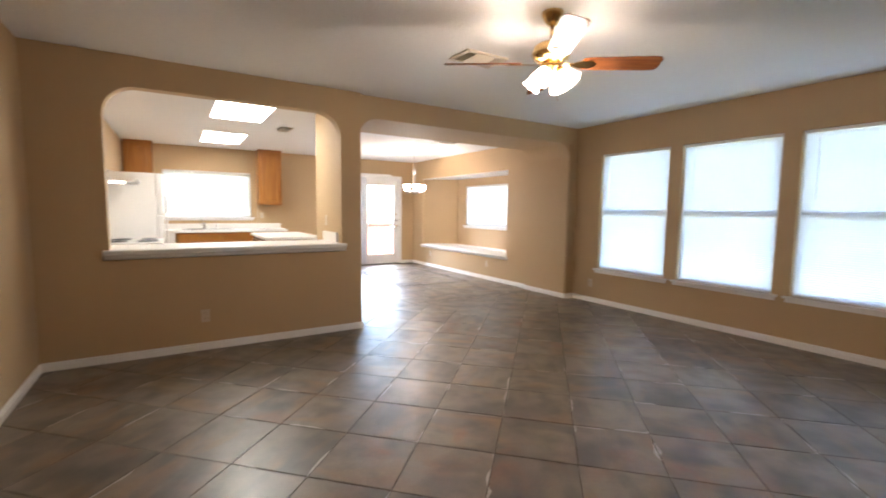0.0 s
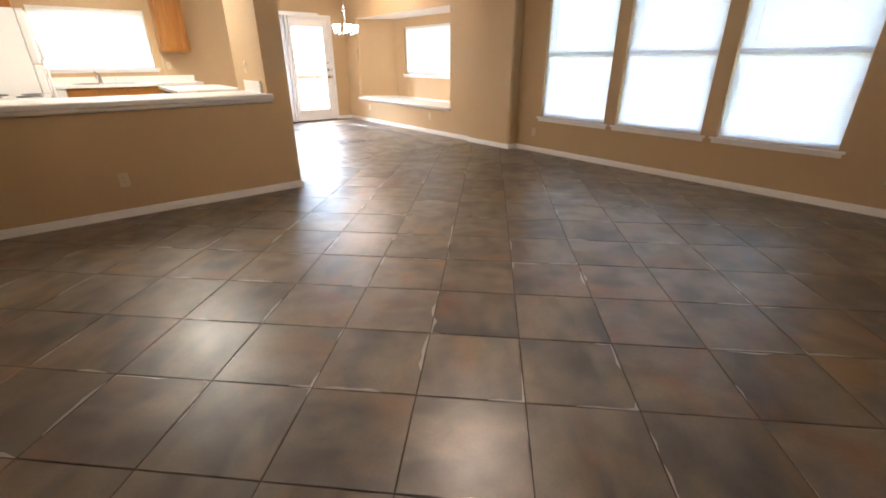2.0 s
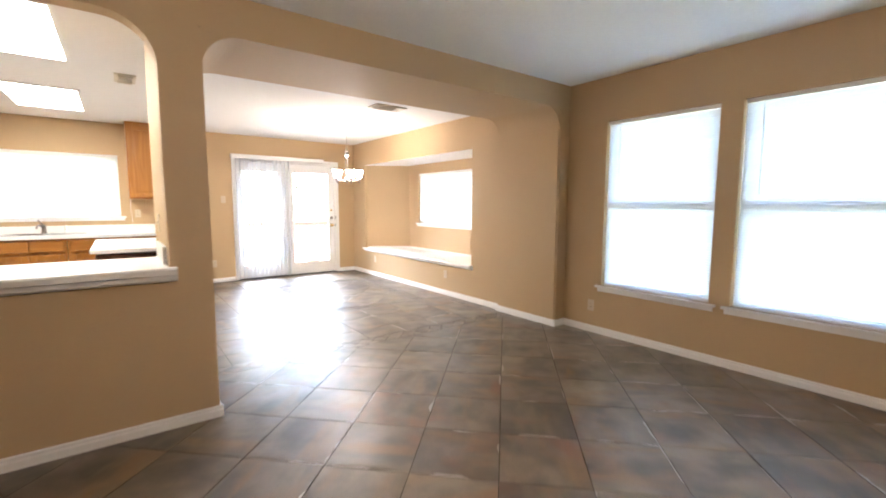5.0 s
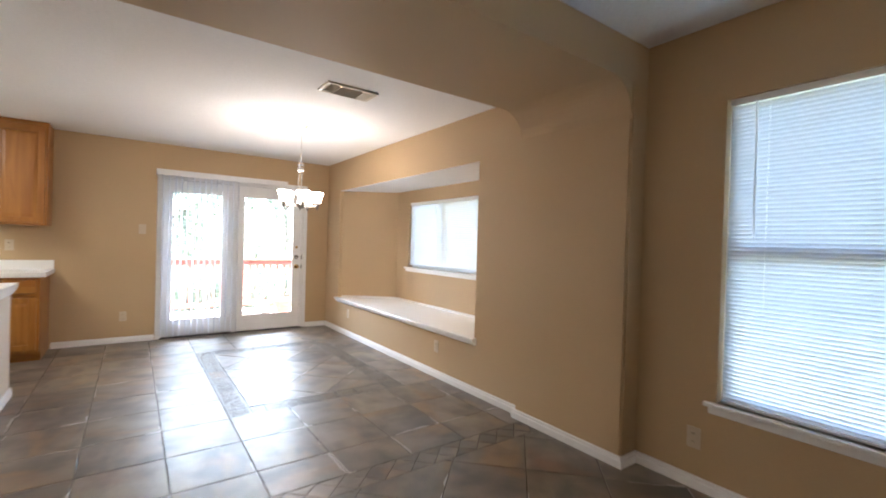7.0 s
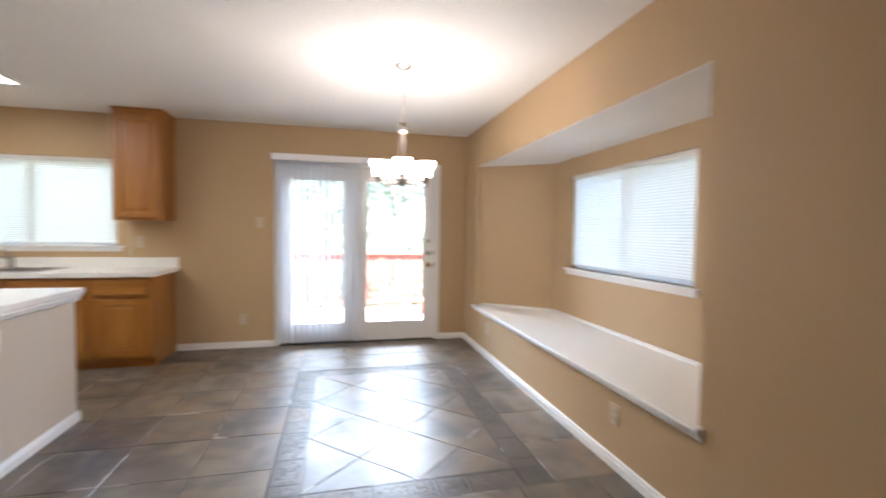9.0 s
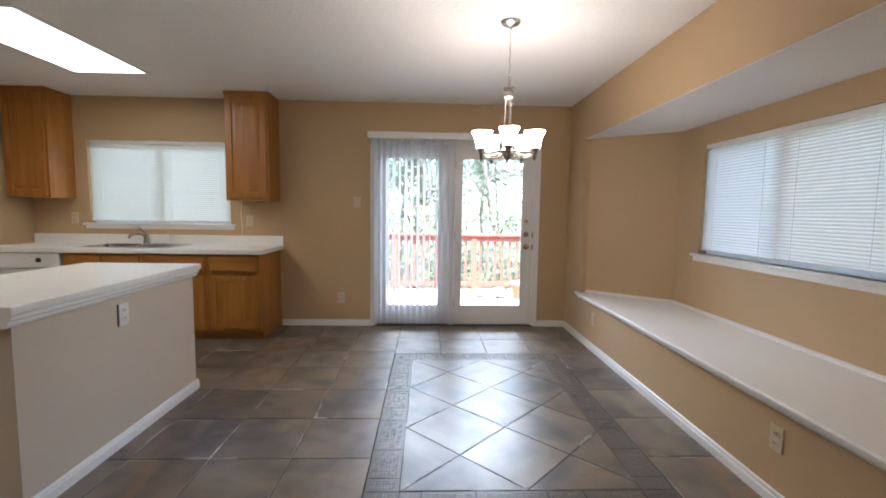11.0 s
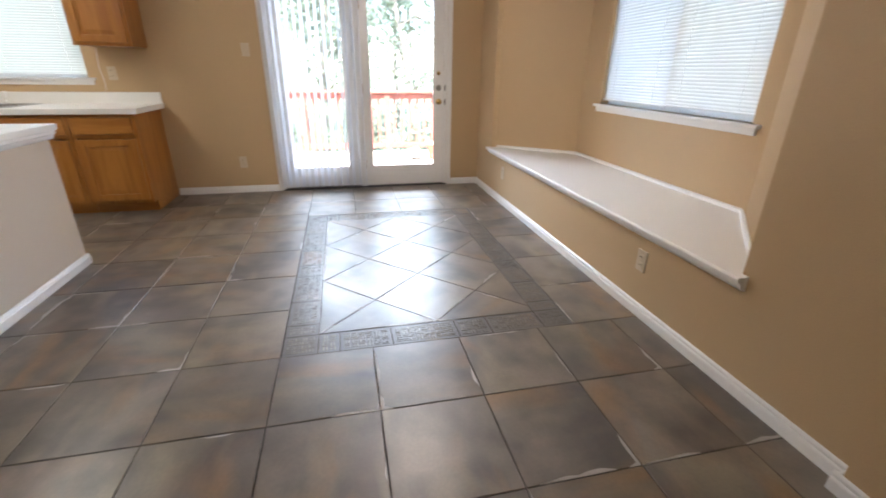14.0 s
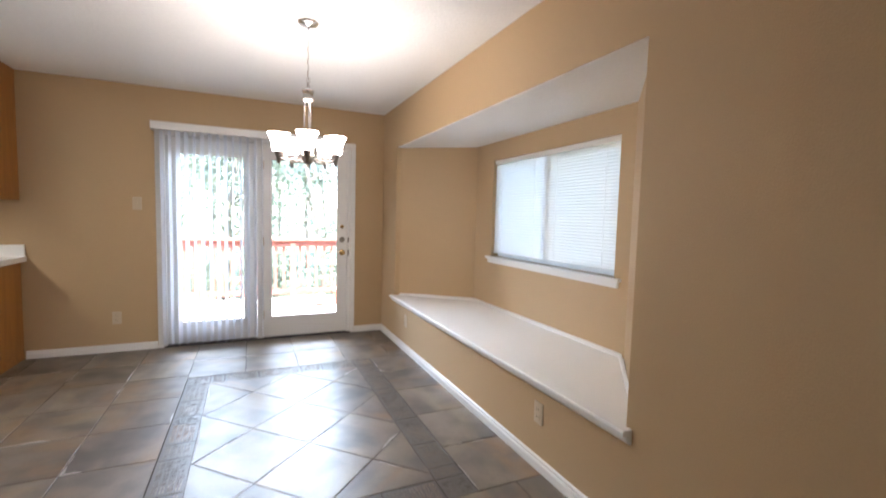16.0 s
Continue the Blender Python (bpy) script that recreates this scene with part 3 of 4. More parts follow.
def glazed(name, x0, x1, y0, y1, gx0, gx1, gz0, gz1, z0=0.014, z1=2.012):
    s = part(name, boxes(((x0, y0, z0), (gx0, y1, z1)), ((gx1, y0, z0), (x1, y1, z1)), ((gx0, y0, z0), (gx1, y1, gz0)), ((gx0, y0, gz1), (gx1, y1, z1))), M_TRIM, door)
    part("glazing_bead", boxes(((gx0 - 0.014, y0 - 0.007, gz0 - 0.014), (gx0 + 0.008, y0, gz1 + 0.014)), ((gx1 - 0.008, y0 - 0.007, gz0 - 0.014), (gx1 + 0.014, y0, gz1 + 0.014)), ((gx0 + 0.008, y0 - 0.007, gz0 - 0.014), (gx1 - 0.008, y0, gz0 + 0.008)), ((gx0 + 0.008, y0 - 0.007, gz1 - 0.008), (gx1 - 0.008, y0, gz1 + 0.014)), bevel=0.002), M_TRIM, s)
    p = part("pane", boxes(((gx0, (y0 + y1) / 2 - 0.003, gz0), (gx1, (y0 + y1) / 2 + 0.003, gz1))), M_GLASS, s)
    p.visible_shadow = False
    return s


glazed("fixed_panel", DX0 + 0.027, 4.233, 0.05, 0.09, DX0 + 0.115, 4.115, 0.22, 1.865)
slab = glazed("door_leaf", 4.292, DX1 - 0.037, 0.03, 0.07, 4.365, 5.045, 0.225, 1.865)
for z, r, knob in ((0.90, 0.031, 1), (1.04, 0.030, 0), (1.185, 0.020, 0)):
    m = pose(5.095, 0.03, z, 90, 0, 0)
    bm = lathe(bmesh.new(), [(r, 0), (r, 0.005), (r * 0.85, 0.009), (r * 0.5, 0.010)] + ([(0.011, 0.012), (0.011, 0.030), (0.024, 0.038), (0.027, 0.050), (0.022, 0.060), (0.01, 0.064)] if knob else [(r * 0.5, 0.018), (r * 0.42, 0.021)]), 20)
    bm.transform(m)
    part("door_knob" if knob else "deadbolt", bm, M_BRASS if z != 1.04 else M_BRONZE, slab, "polished metal lock", True)
for z in (0.90, 1.04):
    part("strike_plate", boxes(((DX1 - 0.034, -0.003, z - 0.03), (DX1 - 0.018, 0.0, z + 0.03))), M_BRONZE, door)
for z in (0.25, 1.02, 1.80):
    part("hinge", tube(bmesh.new(), [(4.291, 0.024, z - 0.045), (4.291, 0.024, z + 0.045)], 0.006, 8), M_BRASS, door)

# vertical blind on the fixed panel
vb = thing("vertical_blind", (3.35, YDOOR - 0.10, 0), "white sheer vertical blind drawn over the fixed door panel", "blind")
part("valance", boxes(((0.0, -0.015, 2.045), (1.56, 0.0, 2.115)), ((0.0, 0.0, 2.045), (0.012, 0.085, 2.115)), ((1.548, 0.0, 2.045), (1.56, 0.085, 2.115)), ((0.012, 0.0, 2.107), (1.548, 0.085, 2.115)), bevel=0.002), M_WHITEPL, vb, "white valance")
part("track", boxes(((0.03, 0.030, 2.055), (1.54, 0.062, 2.085))), M_WHITEPL, vb)
bm = bmesh.new()
prof = [(-0.044, 0.0), (-0.022, 0.006), (0.0, 0.008), (0.022, 0.006), (0.044, 0.0)]
lo, hi = [bm.verts.new((u, v, 0.035)) for u, v in prof], [bm.verts.new((u, v, 2.05)) for u, v in prof]
for i in range(4):
    bm.faces.new((lo[i], lo[i + 1], hi[i + 1], hi[i]))
vane = part("vane", bm, M_VANE, vb, smooth=True)
for i in range(14):
    ob = vane if i == 0 else new("vane", vane.data)
    ob.parent = vb
    ob.matrix_basis = pose(0.075 + i * 0.066, 0.046, 0, 0, 0, 79 + random.uniform(-6, 6))

# ---------------------------------------------------------------- kitchen


def panel_door(name, w, h, parent, at, turn=0.0, mat=None, raised=True):
    """A framed cabinet door: stiles, rails and a raised field. Local -y faces out."""
    mat = mat or M_OAK
    s = 0.055 if h > 0.2 else 0.0
    bm = bmesh.new()
    if s:
        for lo, hi in (((0, -0.019, 0), (s, 0, h)), ((w - s, -0.019, 0), (w, 0, h)), ((s, -0.019, 0), (w - s, 0, s)), ((s, -0.019, h - s), (w - s, 0, h))):
            box(bm, lo, hi, 0.003)
    else:
        box(bm, (0, -0.019, 0), (w, 0, h), 0.005)
    ob = part(name, bm, mat, parent)
    ob.matrix_basis = pose(*at, 0, 0, turn)
    if s:
        f = bmesh.new()
        g = 0.035
        outer = [(s - 0.002, s - 0.002), (w - s + 0.002, s - 0.002), (w - s + 0.002, h - s + 0.002), (s - 0.002, h - s + 0.002)]
        inner = [(s + g, s + g), (w - s - g, s + g), (w - s - g, h - s - g), (s + g, h - s - g)]
        a = [f.verts.new((x, -0.008, z)) for x, z in outer]
        b = [f.verts.new((x, -0.015, z)) for x, z in inner]
        f.faces.new(b)
        for k in range(4):
            f.faces.new((a[k], a[(k + 1) % 4], b[(k + 1) % 4], b[k]))
        part("panel", f, mat, ob)
    return ob


def base_cabinet(x0, x1, label, doors, drawer=True, end=False):
    """A base unit against the north wall."""
    w, d, h, k = x1 - x0, 0.60, 0.85, 0.095
    c = thing("base_cabinet", (x0, YDOOR, 0), label, "cabinet", "kitchen base cabinets")
    part("body", boxes(((0.0, -d + 0.02, k), (w, -0.004, h))), M_OAK, c)
    part("face_frame", boxes(((0.0, -d, k), (0.035, -d + 0.02, h)), ((w - 0.035, -d, k), (w, -d + 0.02, h)), ((0.035, -d, h - 0.035), (w - 0.035, -d + 0.02, h)), ((0.035, -d, k), (w - 0.035, -d + 0.02, k + 0.04)), ((0.035, -d, h - 0.19), (w - 0.035, -d + 0.02, h - 0.165))), M_OAK, c)
    part("toe_kick", boxes(((0.0, -d + 0.075, 0.001), (w - (0.0 if not end else 0.0), -0.004, k))), M_OAKX, c, "dark recessed toe kick")
    dw = (w - 0.03) / doors
    for i in range(doors):
        panel_door("cabinet_door", dw - 0.02, h - k - 0.235, c, (0.025 + i * dw, -d - 0.001, k + 0.03))
        panel_door("drawer_front", dw - 0.02, 0.135, c, (0.025 + i * dw, -d - 0.001, h - 0.162), mat=M_OAKX)
    return c


def wall_cabinet(at, w, d, h, turn, doors, label):
    """A wall unit; local x along the wall, local -y out of it, origin at its lower left corner on the wall."""
    c = thing("wall_cabinet", at, label, "cabinet", "kitchen wall cabinets", turn)
    part("body", boxes(((0, -d, 0), (w, -0.002, h))), M_OAK, c)
    part("crown", boxes(((-0.004, -d - 0.008, h - 0.03), (w + 0.004, -0.002, h + 0.004)), bevel=0.004), M_OAKX, c)
    dw = (w - 0.03) / doors
    for i in range(doors):
        panel_door("cabinet_door", dw - 0.012, h - 0.08, c, (0.02 + i * dw, -d - 0.001, 0.025))
    return c


base_cabinet(1.90, 2.385, "honey oak base cabinet with drawer at the counter's end", 1, end=True)
base_cabinet(1.28, 1.895, "honey oak base cabinet under the sink counter", 1)
base_cabinet(0.56, 1.275, "honey oak sink base cabinet with two doors", 2)
dish = thing("dishwasher", (-0.06, YDOOR, 0), "white dishwasher under the kitchen counter", "dishwasher")
part("body", boxes(((0.005, -0.58, 0.10), (0.605, -0.01, 0.845))), M_APPL, dish)
part("door", boxes(((0.008, -0.615, 0.13), (0.602, -0.58, 0.69)), bevel=0.006), M_APPL, dish)
panel = part("control_panel", boxes(((0.008, -0.625, 0.70), (0.602, -0.58, 0.842)), bevel=0.008), M_APPL, dish)
bm = lathe(bmesh.new(), [(0.022, 0), (0.022, 0.012), (0.017, 0.018)], 18)
bm.transform(pose(0.42, -0.625, 0.775, 90, 0, 0))
part("dial", bm, M_DARK, panel, "black round dial", True)
part("latch", boxes(((0.24, -0.634, 0.80), (0.36, -0.625, 0.825)), bevel=0.003), M_WHITEPL, panel)
part("kick_plate", boxes(((0.01, -0.54, 0.002), (0.60, -0.50, 0.10))), M_DARK, dish)

ctop = thing("kitchen_counter", (XK, YDOOR, 0), "white laminate counter with backsplash over the base cabinets", "counter")
sx0, sx1 = 0.66 - XK, 1.46 - XK
part("worktop", boxes(((0.002, -0.635, 0.852), (sx0, -0.02, 0.89)), ((sx1, -0.635, 0.852), (2.42 - XK, -0.02, 0.89)), ((sx0, -0.635, 0.852), (sx1, -0.53, 0.89)), ((sx0, -0.075, 0.852), (sx1, -0.02, 0.89))), M_COUNTER, ctop)
part("backsplash", boxes(((0.002, -0.022, 0.852), (2.42 - XK, -0.002, 0.99)), bevel=0.004), M_COUNTER, ctop)
part("front_edge", boxes(((0.002, -0.642, 0.848), (2.425 - XK, -0.635, 0.892)), ((2.42 - XK, -0.635, 0.848), (2.427 - XK, -0.002, 0.892)), bevel=0.003), M_COUNTER, ctop)
sink = thing("kitchen_sink", (1.06, YDOOR - 0.30, 0.892), "double-bowl stainless steel sink set in the counter", "sink")
bm = boxes(((-0.42, -0.25, 0), (-0.385, 0.24, 0.006)), ((0.385, -0.25, 0), (0.42, 0.24, 0.006)), ((-0.385, -0.25, 0), (0.385, -0.215, 0.006)), ((-0.385, 0.165, 0), (0.385, 0.24, 0.006)), ((-0.02, -0.215, -0.01), (0.02, 0.165, 0.004)))
part("rim", bm, M_STEEL, sink)
for s in (-1, 1):
    a, b = (0.02, 0.385) if s > 0 else (-0.385, -0.02)
    part("bowl", boxes(((a, -0.215, -0.17), (b, 0.165, -0.165)), ((a, -0.215, -0.165), (a + 0.004, 0.165, 0)), ((b - 0.004, -0.215, -0.165), (b, 0.165, 0)), ((a, -0.215, -0.165), (b, -0.211, 0)), ((a, 0.161, -0.165), (b, 0.165, 0))), M_STEEL, sink)
fau = thing("kitchen_faucet", (1.02, YDOOR - 0.105, 0.899), "single-lever nickel kitchen faucet behind the sink", "faucet")
part("base", lathe(bmesh.new(), [(0.03, 0), (0.03, 0.006), (0.024, 0.02), (0.02, 0.09), (0.022, 0.10), (0.014, 0.112)], 18), M_BRONZE, fau, smooth=True)
part("spout", tube(bmesh.new(), [(0, -0.005, 0.07), (-0.02, -0.06, 0.105), (-0.04, -0.13, 0.11), (-0.05, -0.175, 0.095), (-0.052, -0.185, 0.07)], 0.011, 10), M_BRONZE, fau, smooth=True)
part("lever", tube(bmesh.new(), [(0, 0, 0.108), (-0.03, -0.02, 0.150), (-0.05, -0.03, 0.175)], 0.008, 8, 0.011), M_BRONZE, fau, smooth=True)
spr = thing("side_sprayer", (1.24, YDOOR - 0.105, 0.899), "white side sprayer beside the faucet", "sprayer")
part("holder", lathe(bmesh.new(), [(0.02, 0), (0.02, 0.008), (0.013, 0.014), (0.012, 0.03)], 14), M_WHITEPL, spr, smooth=True)
part("handle", lathe(bmesh.new(), [(0.010, 0.03), (0.012, 0.06), (0.016, 0.085), (0.013, 0.10)], 14), M_WHITEPL, spr, smooth=True)

wall_cabinet((1.965, YDOOR, 1.365), 0.43, 0.32, 1.07, 0, 1, "honey oak wall cabinet beside the kitchen window")
wall_cabinet((-0.17, YDOOR, 1.365), 0.42, 0.32, 1.07, 0, 1, "honey oak wall cabinet in the kitchen corner")

fr = thing("refrigerator", (XK + 0.02, 5.98, 0), "white refrigerator against the kitchen wall", "refrigerator")
part("body", boxes(((0, 0, 0.04), (0.53, 0.74, 1.72)), bevel=0.008), M_APPL, fr)
part("freezer_door", boxes(((0.535, 0.003, 1.20), (0.60, 0.737, 1.72)), bevel=0.012), M_APPL, fr)
part("fridge_door", boxes(((0.535, 0.003, 0.12), (0.60, 0.737, 1.19)), bevel=0.012), M_APPL, fr)
for z0, z1 in ((1.22, 1.45), (0.75, 1.17)):
    part("handle", tube(bmesh.new(), [(0.60, 0.05, z0), (0.635, 0.05, z0 + 0.03), (0.635, 0.05, z1 - 0.03), (0.60, 0.05, z1)], 0.012, 8), M_APPL, fr, smooth=True)
part("base_grille", boxes(((0.02, 0.01, 0.002), (0.56, 0.73, 0.10))), M_DARK, fr)

rg = thing("kitchen_range", (XK + 0.005, 5.12, 0), "white electric range with black coil burners", "range")
part("body", boxes(((0, 0, 0.03), (0.62, 0.76, 0.905)), bevel=0.006), M_APPL, rg)
part("oven_door", boxes(((0.622, 0.02, 0.20), (0.66, 0.74, 0.80)), bevel=0.01), M_APPL, rg)
part("oven_handle", tube(bmesh.new(), [(0.66, 0.08, 0.77), (0.70, 0.08, 0.77), (0.70, 0.68, 0.77), (0.66, 0.68, 0.77)], 0.011, 8), M_DARK, rg)
part("back_panel", boxes(((0.0, 0, 0.905), (0.055, 0.76, 1.08)), bevel=0.01), M_APPL, rg)
for (bx, by, r) in ((0.20, 0.20, 0.075), (0.20, 0.56, 0.095), (0.47, 0.20, 0.095), (0.47, 0.56, 0.075)):
    bm = bmesh.new()
    for q in (0.35, 0.6, 0.85, 1.0):
        ring(bm, r * q, 0.005, 0.918, 24, (bx, by))
    part("burner", bm, M_DARK, rg, "black coil burner", True)
hd = thing("range_hood", (XK + 0.003, 5.12, 1.57), "white range hood above the range", "range hood")
bm = bmesh.new()
prism(bm, [(0, 0), (0.38, 0), (0.40, 0.03), (0.36, 0.06), (0.0, 0.15)], 0, 0.76, "y")
part("canopy", bm, M_APPL, hd)
part("hood_lamp", boxes(((0.14, 0.32, -0.010), (0.26, 0.46, -0.002))), M_PANEL, hd, "lit hood lamp")

# counter behind the pass-through
pc = thing("pass_through_counter", (0, YPART, 0), "white laminate pass-through counter with a moulded front edge", "counter")
part("worktop", boxes(((PX0 - 0.0, -0.03, 0.900), (PX1 - 0.001, 0.62, 0.940)), ((XK + 0.003, 0.122, 0.900), (PX0, 0.62, 0.940)), bevel=0.003), M_COUNTER, pc)
bm = bmesh.new()
prism(bm, [(0, 0.940), (-0.055, 0.940), (-0.062, 0.930), (-0.060, 0.902), (-0.040, 0.896), (-0.034, 0.872), (-0.018, 0.860), (-0.002, 0.858), (-0.002, 0.898)], PX0 - 0.035, PX1 + 0.035, "x")
part("front_moulding", bm, M_TRIM, pc)
part("side_splash", boxes(((PX1 - 0.020, 0.12, 0.941), (PX1 - 0.001, 0.62, 1.045)), bevel=0.003), M_COUNTER, pc)
part("support_cabinet", boxes(((XK + 0.005, 0.125, 0.001), (PX1 - 0.005, 0.58, 0.898))), M_OAK, pc)

# island
isl = thing("kitchen_island", (2.245, 5.863, 0), "island with tan knee wall, oak cabinets and white counter", "island")
IL = 1.318
bm = boxes(((0, 0, 0), (0.115, IL, 0.835)))
part("knee_wall", bm, M_ISLAND, isl)
# the island end's shade is painted in by the darker oak
part("cabinet_body", boxes(((-0.60, 0.012, 0.001), (-0.002, IL - 0.004, 0.835))), M_OAK_SHADED, isl, "oak end panel with the overhang's shade in its colour")
part("corner_bead", boxes(((-0.004, -0.006, 0.0), (0.0, -0.0005, 0.83))), M_WALL, isl)
for i in range(2):
    panel_door("cabinet_door", IL / 2 - 0.03, 0.52, isl, (-0.602, IL / 2 * (i + 1) - 0.015, 0.12), -90)
    panel_door("drawer_front", IL / 2 - 0.03, 0.135, isl, (-0.602, IL / 2 * (i + 1) - 0.015, 0.67), -90, M_OAKX)
part("worktop", boxes(((-0.645, -0.035, 0.852), (0.150, IL + 0.055, 0.890)), bevel=0.006), M_COUNTER, isl, "white laminate top")
bm = bmesh.new()
prism(bm, [(0.115, 0.851), (0.146, 0.851), (0.146, 0.835), (0.135, 0.828), (0.131, 0.812), (0.122, 0.803), (0.115, 0.803)], -0.03, IL + 0.03, "y")
box(bm, (-0.004, -0.030, 0.803), (0.115, -0.001, 0.851))
part("counter_moulding", bm, M_TRIM, isl)
bm = bmesh.new()
prism(bm, [(0.115, 0.0005), (0.131, 0.0005), (0.131, 0.046), (0.127, 0.051), (0.127, 0.058), (0.121, 0.068), (0.115, 0.068)], -0.016, IL + 0.016, "y")
prism(bm, [(-0.001, 0.0005), (-0.016, 0.0005), (-0.016, 0.046), (-0.012, 0.051), (-0.012, 0.058), (-0.006, 0.068), (-0.001, 0.068)], -0.006, 0.115, "x")
part("skirting", bm, M_TRIM, isl, "white baseboard")

# ---------------------------------------------------------------- ceiling fan
FX, FY = 2.56, 1.44
fan = thing("ceiling_fan", (FX, FY, ZLIV), "brass ceiling fan with four wooden blades and lit tulip lamps", "ceiling fan")
part("canopy", lathe(bmesh.new(), [(0.066, 0), (0.066, -0.012), (0.058, -0.030), (0.046, -0.055), (0.030, -0.072), (0.016, -0.078)], 28), M_BRASS, fan, smooth=True)
part("downrod", tube(bmesh.new(), [(0, 0, -0.07), (0, 0, -0.19)], 0.012, 12), M_BRASS, fan, smooth=True)
part("motor_housing", lathe(bmesh.new(), [(0.03, -0.175), (0.075, -0.185), (0.108, -0.205), (0.115, -0.225), (0.115, -0.262), (0.105, -0.280), (0.085, -0.295), (0.055, -0.300)], 36), M_BRASS, fan, smooth=True)
part("vent_band", lathe(bmesh.new(), [(0.1165, -0.234), (0.118, -0.238), (0.118, -0.250), (0.1165, -0.254)], 36, wave=0.012, waves=18), M_BRASS, fan)
bl = bmesh.new()
prism(bl, [(0.19, -0.052), (0.22, -0.062), (0.60, -0.072), (0.645, -0.066), (0.662, -0.045), (0.662, 0.045), (0.645, 0.066), (0.60, 0.072), (0.22, 0.062), (0.19, 0.052)], -0.003, 0.003, "z")
blade = part("blade", bl, M_BLADE, fan, "glossy reddish wooden blade")
ir = bmesh.new()
prism(ir, [(0.075, -0.016), (0.13, -0.013), (0.17, -0.035), (0.24, -0.040), (0.27, -0.012), (0.27, 0.012), (0.24, 0.040), (0.17, 0.035), (0.13, 0.013), (0.075, 0.016)], -0.009, -0.004, "z")
iron = part("blade_iron", ir, M_BRASS, fan, "brass blade bracket")
for i in range(4):
    m = pose(0, 0, -0.305, 0, 0, -35 + 90 * i) @ pose(0, 0, 0, -15, 0, 0)
    for src in (blade, iron):
        ob = src if i == 0 else new(src.name.split(".")[0], src.data)
        ob.parent = fan
        ob.matrix_basis = m
kit = part("light_kit", lathe(bmesh.new(), [(0.05, -0.298), (0.062, -0.315), (0.060, -0.335), (0.045, -0.350), (0.040, -0.372), (0.022, -0.390), (0.008, -0.402)], 28), M_BRASS, fan, smooth=True)
for i in range(4):
    a = radians(20 + 90 * i)
    m = pose(0.060 * math.cos(a), 0.060 * math.sin(a), -0.345, 0, 0, math.degrees(a)) @ pose(0, 0, 0, 0, -42, 0)
    bm = lathe(bmesh.new(), [(0.020, 0.0), (0.022, -0.015), (0.024, -0.030)], 16)
    bm.transform(m)
    part("lamp_holder", bm, M_BRASS, fan, smooth=True)
    bm = lathe(bmesh.new(), [(0.023, -0.026), (0.036, -0.040), (0.045, -0.064), (0.048, -0.085), (0.053, -0.104), (0.060, -0.116)], 24, wave=0.06, waves=6)
    bm.transform(m)
    part("lamp_shade", bm, M_SHADE_FAN, fan, "lit frosted tulip glass shade", True)
for dx, ln in ((0.03, 0.16), (-0.03, 0.13)):
    part("pull_chain", tube(bmesh.new(), [(dx, -0.03, -0.375), (dx, -0.032, -0.375 - ln)], 0.0014, 5), M_BRASS, fan)

# ---------------------------------------------------------------- chandelier
CX, CY = 4.486, 6.865
ch = thing("chandelier", (CX, CY, ZDIN), "five-arm bronze chandelier with lit white glass shades", "chandelier")
part("canopy", lathe(bmesh.new(), [(0.062, 0), (0.062, -0.006), (0.052, -0.018), (0.020, -0.026), (0.008, -0.034)], 28), M_NICKEL, ch, smooth=True)
cord = [(0.004 * math.sin(k * 1.9), 0.004 * math.cos(k * 1.9), -0.03 - 0.30 * k / 14) for k in range(15)]
part("cord", tube(bmesh.new(), cord, 0.0035, 6), M_NICKEL, ch, smooth=True)
for k in range(3):
    bm = ring(bmesh.new(), 0.013, 0.0028, 0.0, 14)
    bm.transform(pose(0, 0, -0.338 - 0.021 * k, 90, 0, 90 * k) @ Matrix.Diagonal((0.7, 1.3, 1, 1)))
    part("chain_link", bm, M_NICKEL, ch, smooth=True)
part("collar", lathe(bmesh.new(), [(0.012, -0.385), (0.034, -0.392), (0.036, -0.400), (0.030, -0.406), (0.030, -0.440), (0.036, -0.446), (0.034, -0.456), (0.016, -0.462)], 24), M_NICKEL, ch, smooth=True)
for k in range(3):
    a = radians(40 + 120 * k)
    part("stem_rod", tube(bmesh.new(), [(0.020 * math.cos(a), 0.020 * math.sin(a), -0.455), (0.022 * math.cos(a), 0.022 * math.sin(a), -0.80)], 0.0048, 8), M_NICKEL, ch, smooth=True)
part("hub", lathe(bmesh.new(), [(0.006, -0.745), (0.030, -0.755), (0.036, -0.775), (0.034, -0.800), (0.022, -0.818), (0.008, -0.835), (0.004, -0.850)], 24), M_BRONZE, ch, smooth=True)
part("rim_ring", ring(bmesh.new(), 0.165, 0.0062, -0.800, 48), M_BRONZE, ch, smooth=True)
